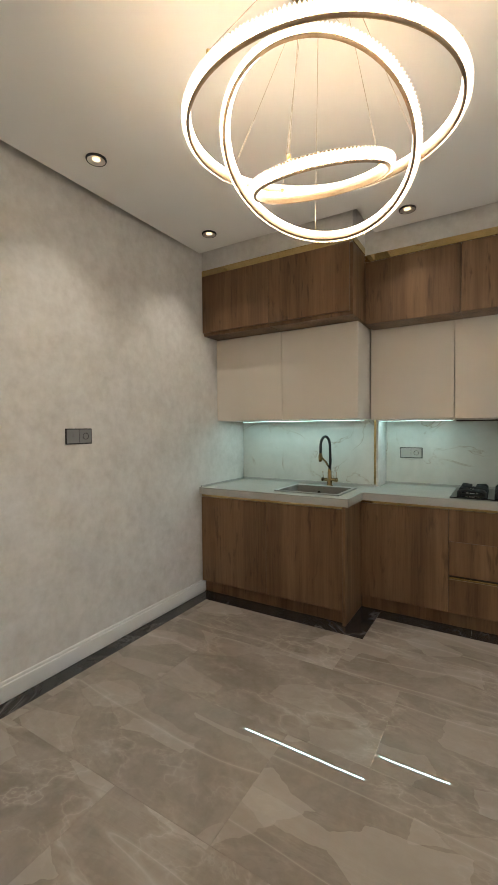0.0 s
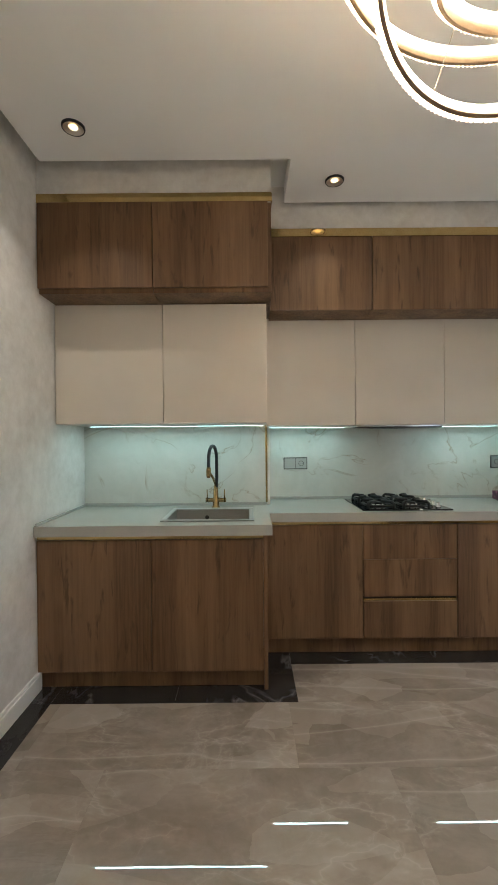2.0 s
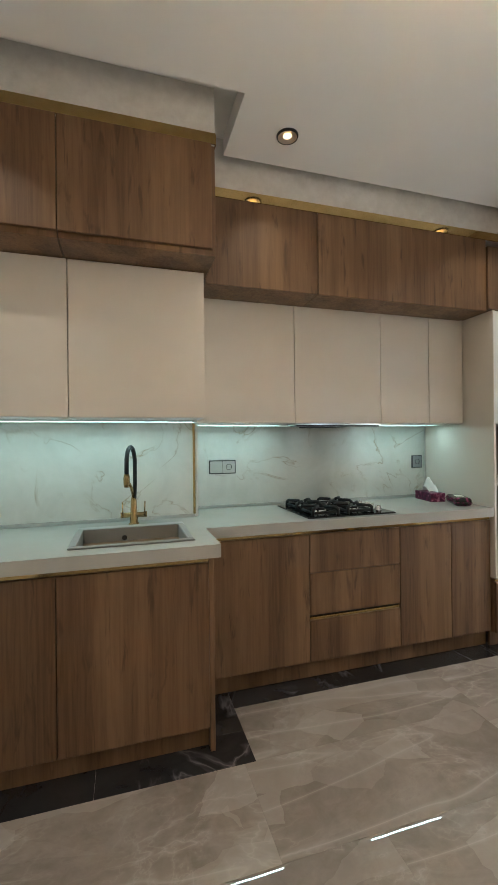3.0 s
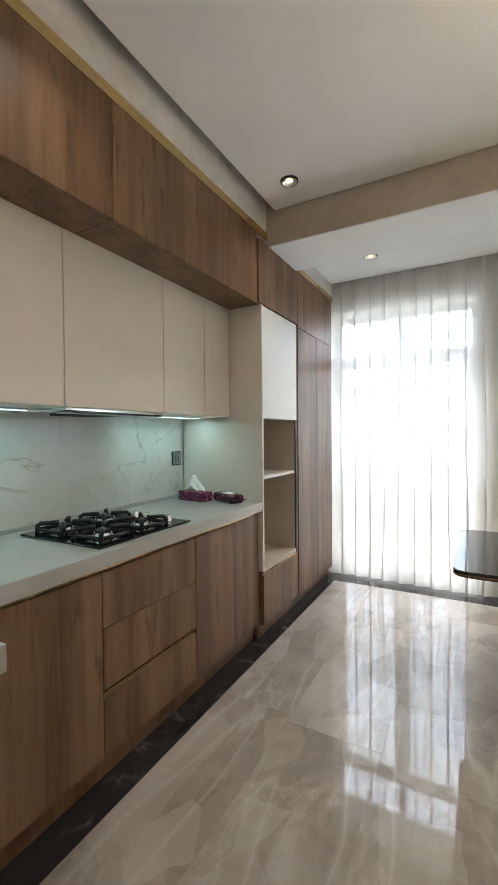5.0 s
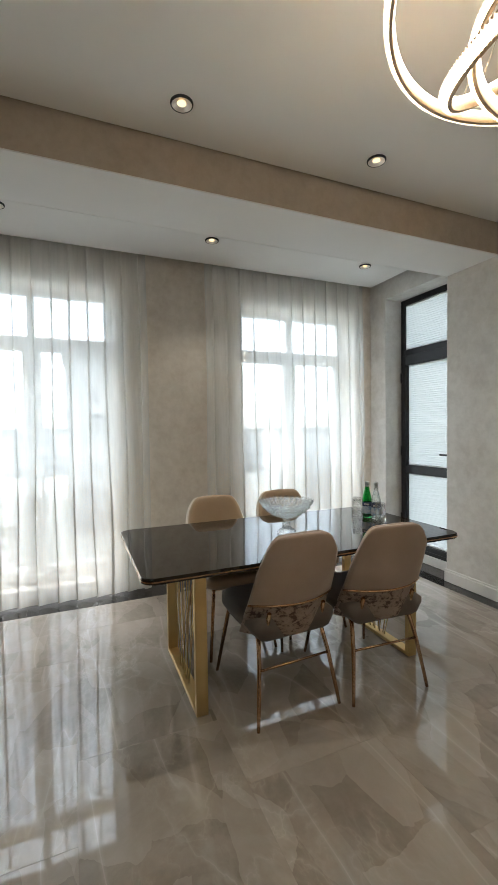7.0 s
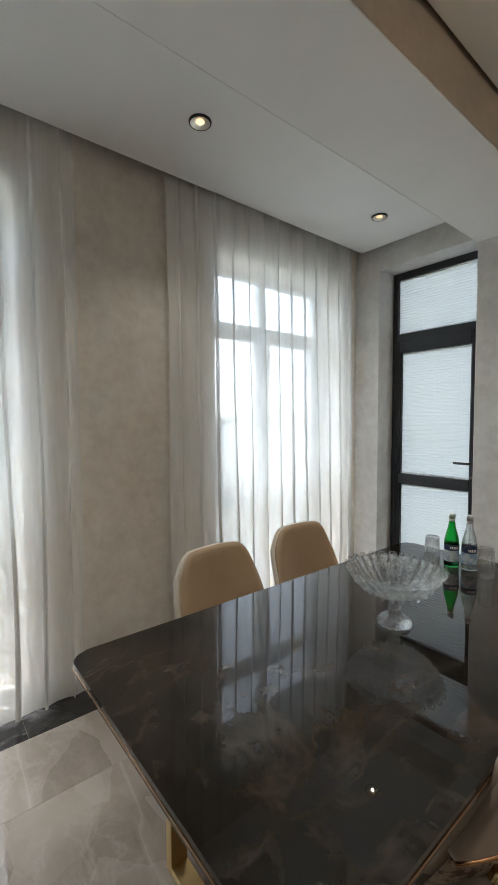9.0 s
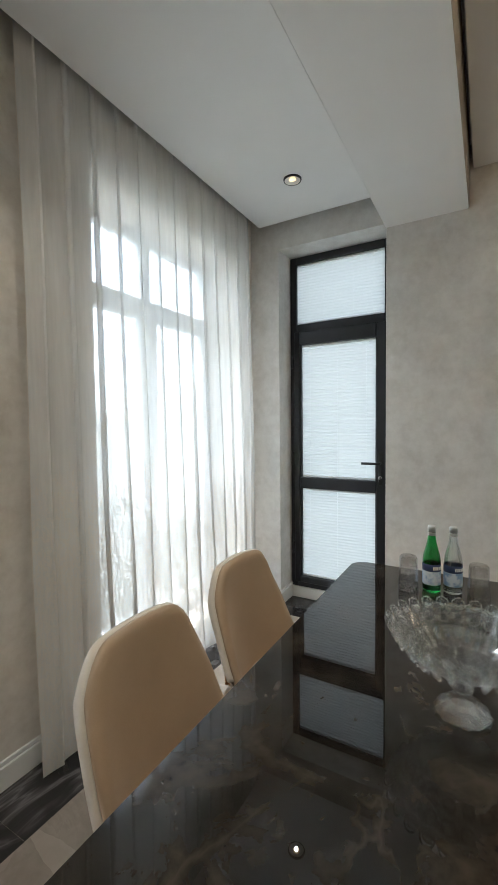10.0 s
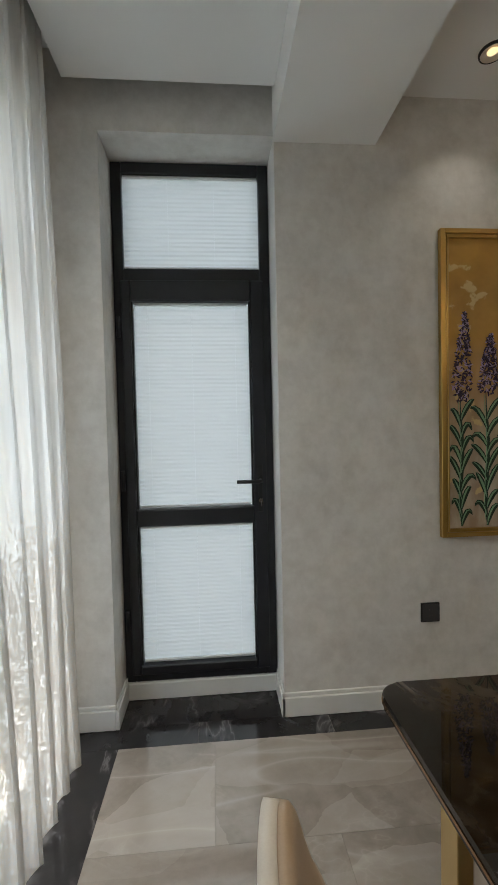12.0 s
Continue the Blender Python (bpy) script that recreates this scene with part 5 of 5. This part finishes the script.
def stroke(bm, pts, w0, lift=0.0):
    """A flat brush stroke, slightly raised."""
    vs = []
    for i, (x, z) in enumerate(pts):
        a, c = pts[max(0, i - 1)], pts[min(len(pts) - 1, i + 1)]
        d = Vector((c[0] - a[0], c[1] - a[1])).normalized()
        w = w0 * math.sin(math.pi * (0.12 + 0.86 * i / (len(pts) - 1)))
        vs.append((bm.verts.new((x - d.y * w, yp + lift, z + d.x * w)), bm.verts.new((x, yp + 0.0025 + lift, z)), bm.verts.new((x + d.y * w, yp + lift, z - d.x * w))))
    for p, q in zip(vs, vs[1:]):
        bm.faces.new((p[0], q[0], q[1], p[1]))
        bm.faces.new((p[1], q[1], q[2], p[2]))


rnd = random.Random(5)
gd, gl_, pd, pl = bmesh.new(), bmesh.new(), bmesh.new(), bmesh.new()
for fx, ztop, zb in ((1.472, 1.86, 1.45), (1.345, 1.76, 1.48), (1.22, 1.88, 1.50), (1.10, 1.76, 1.44), (0.98, 1.84, 1.47)):
    for k in range(280):
        u = rnd.random()
        z = zb + (ztop - zb) * u
        w = 0.054 * (1 - u) ** 0.55 * (0.5 + 0.5 * min(1, u * 6))
        x = fx + rnd.uniform(-w, w) - 0.02 * u
        a = rnd.uniform(0, 6.28)
        s = rnd.uniform(0.008, 0.014)
        stroke(pd if rnd.random() < 0.68 else pl, [(max(PX0 + .045, min(PX1 - .045, x - s * math.cos(a))), z - s * math.sin(a)), (max(PX0 + .045, min(PX1 - .045, x)), z), (max(PX0 + .045, min(PX1 - .045, x + s * math.cos(a))), z + s * math.sin(a))], 0.0045)
    stroke(gd, [(fx + 0.006 * math.sin(k), 0.865 + (zb + 0.02 - 0.865) * k / 8) for k in range(9)], 0.009)
    stroke(gl_, [(fx + 0.008 + 0.006 * math.sin(k), 0.885 + (zb - 0.885) * k / 8) for k in range(9)], 0.003)
    for k in range(13):
        z = 0.86 + 0.50 * k / 12
        s = 1 if k % 2 else -1
        reach, rise, droop = rnd.uniform(0.045, 0.085), rnd.uniform(0.10, 0.17), rnd.uniform(0.02, 0.10)
        pts = [(fx + s * reach * (q ** 1.3), z + rise * q - droop * q ** 4) for q in (0, 0.2, 0.4, 0.6, 0.8, 0.92, 1.0)]
        pts = [(max(PX0 + .05, min(PX1 - .05, x)), zz) for x, zz in pts]
        stroke(gd, pts, 0.0135)
        stroke(gl_, [(x + 0.002, zz + 0.004) for x, zz in pts[:-1]], rnd.uniform(0.0035, 0.0065), 0.0013)
for nm, bm, mt in (("leaves", gd, leaf_dark), ("leaf_highlights", gl_, leaf_light), ("petals", pd, petal_dark), ("petal_highlights", pl, petal_light)):
    tagged(part(nm, bm, mt, pic, ""), kind="stuff")

# ---- outside ----
street = mat("pale_ground", (0.30, 0.29, 0.27), 0.9)
t, n, l, b = nodes_of(street)
l.new(ramp(t, noise_of(t, coords(t), 0.05, 5), [(0.35, (0.20, 0.21, 0.19)), (0.65, (0.30, 0.29, 0.27))]), b.inputs["Base Color"])
bm = bmesh.new()
bmesh.ops.create_grid(bm, x_segments=1, y_segments=1, size=3000)
bmesh.ops.translate(bm, vec=(0, 0, -12), verts=bm.verts)
setting("ground", bm, street, "pale city ground far below", "ground")
facade = mat("pale_render", (0.52, 0.50, 0.46), 0.85)
t, n, l, b = nodes_of(facade)
l.new(ramp(t, noise_of(t, coords(t), 0.6, 5), [(0.35, (0.36, 0.36, 0.35)), (0.65, (0.44, 0.43, 0.42))]), b.inputs["Base Color"])
dark_pane = mat("dark_window_glass", (0.06, 0.07, 0.085), 0.2)


def block(x, y, w, d, top):
    h = thing("apartment_building", "pale rendered apartment block seen through the window", "building", "far apartment blocks", (x, y, -12))
    part("wall", B(-d / 2, d / 2, -w / 2, w / 2, 0, top + 12), facade, h)
    part("roof", B(-d / 2 - 0.4, d / 2 + 0.4, -w / 2 - 0.4, w / 2 + 0.4, top + 12, top + 12.7), street, h)
    me = mesh_of("window", B(-d / 2 - 0.06, -d / 2 + 0.1, -0.7, 0.7, 0, 1.6), dark_pane)
    for fl in range(int((top + 10) / 3.2)):
        for k in range(int(w / 3.4)):
            piece("window", me, h, (0, -w / 2 + 2 + 3.4 * k, 1.2 + 3.2 * fl))


block(66, 1.8, 5.4, 12, 11.4)
block(66, 16.6, 5.4, 10, 7.2)
block(66, -35.5, 7, 10, 0.8)
block(95, 42, 22, 14, 1.0)
block(130, -40, 26, 14, 0.6)
block(150, 14, 20, 14, 1.6)

# ---- floor tiles ----
def tile_mesh(w, d, material):
    bm = B(0.0005, w - 0.0005, 0.0005, d - 0.0005, -0.006, 0.0)
    es = [e for e in bm.edges if all(v.co.z > -0.001 for v in e.verts)]
    bmesh.ops.bevel(bm, geom=es, offset=0.0004, segments=1, affect="EDGES")
    return mesh_of("tile", bm, material)


floor_ob = bpy.data.objects["floor"]
cache = {}


def lay(x0, x1, y0, y1, material):
    key = (round(x1 - x0, 3), round(y1 - y0, 3), material.name)
    if key not in cache:
        cache[key] = tile_mesh(x1 - x0, y1 - y0, material)
    piece("tile", cache[key], floor_ob, (x0, y0, 0.0))


FX0, FX1, FY0, FY1 = -1.348, 3.065, 0.63, 4.29       # field inside the dark border
NX, NY = -0.04, 3.92                                  # corner of the border round the sink unit
ys = [FY0, 1.08, 1.68, 2.28, 2.88, 3.48, NY, FY1]
starts = [0.255, 1.04, 0.64, 1.11, 0.29, -0.09, -0.04]
for k in range(len(ys) - 1):
    lo = NX if k == len(ys) - 2 else FX0
    cuts = [lo] + [x for x in [starts[k] + 1.2 * q for q in range(-3, 4)] if lo + 0.05 < x < FX1 - 0.05] + [FX1]
    for a, c in zip(cuts, cuts[1:]):
        lay(a, c, ys[k], ys[k + 1], floor_marble)


def lay_strip(x0, x1, y0, y1):
    n = max(1, round(max(x1 - x0, y1 - y0) / 0.6))
    for k in range(n):
        if x1 - x0 > y1 - y0:
            lay(x0 + (x1 - x0) * k / n, x0 + (x1 - x0) * (k + 1) / n, y0, y1, border_marble)
        else:
            lay(x0, x1, y0 + (y1 - y0) * k / n, y0 + (y1 - y0) * (k + 1) / n, border_marble)


lay_strip(XL, FX0, FY0, NY)
lay_strip(XL, FX0, NY, 4.12)
lay_strip(FX0, NX, NY, 4.12)
lay_strip(-0.215, NX, 4.12, 4.46)
lay_strip(NX, FX1, FY1, 4.46)
lay_strip(FX1, XW, FY0, 4.46)
lay_strip(XL, XW, YD, FY0)
lay_strip(2.33, 3.10, 0.30, YD)
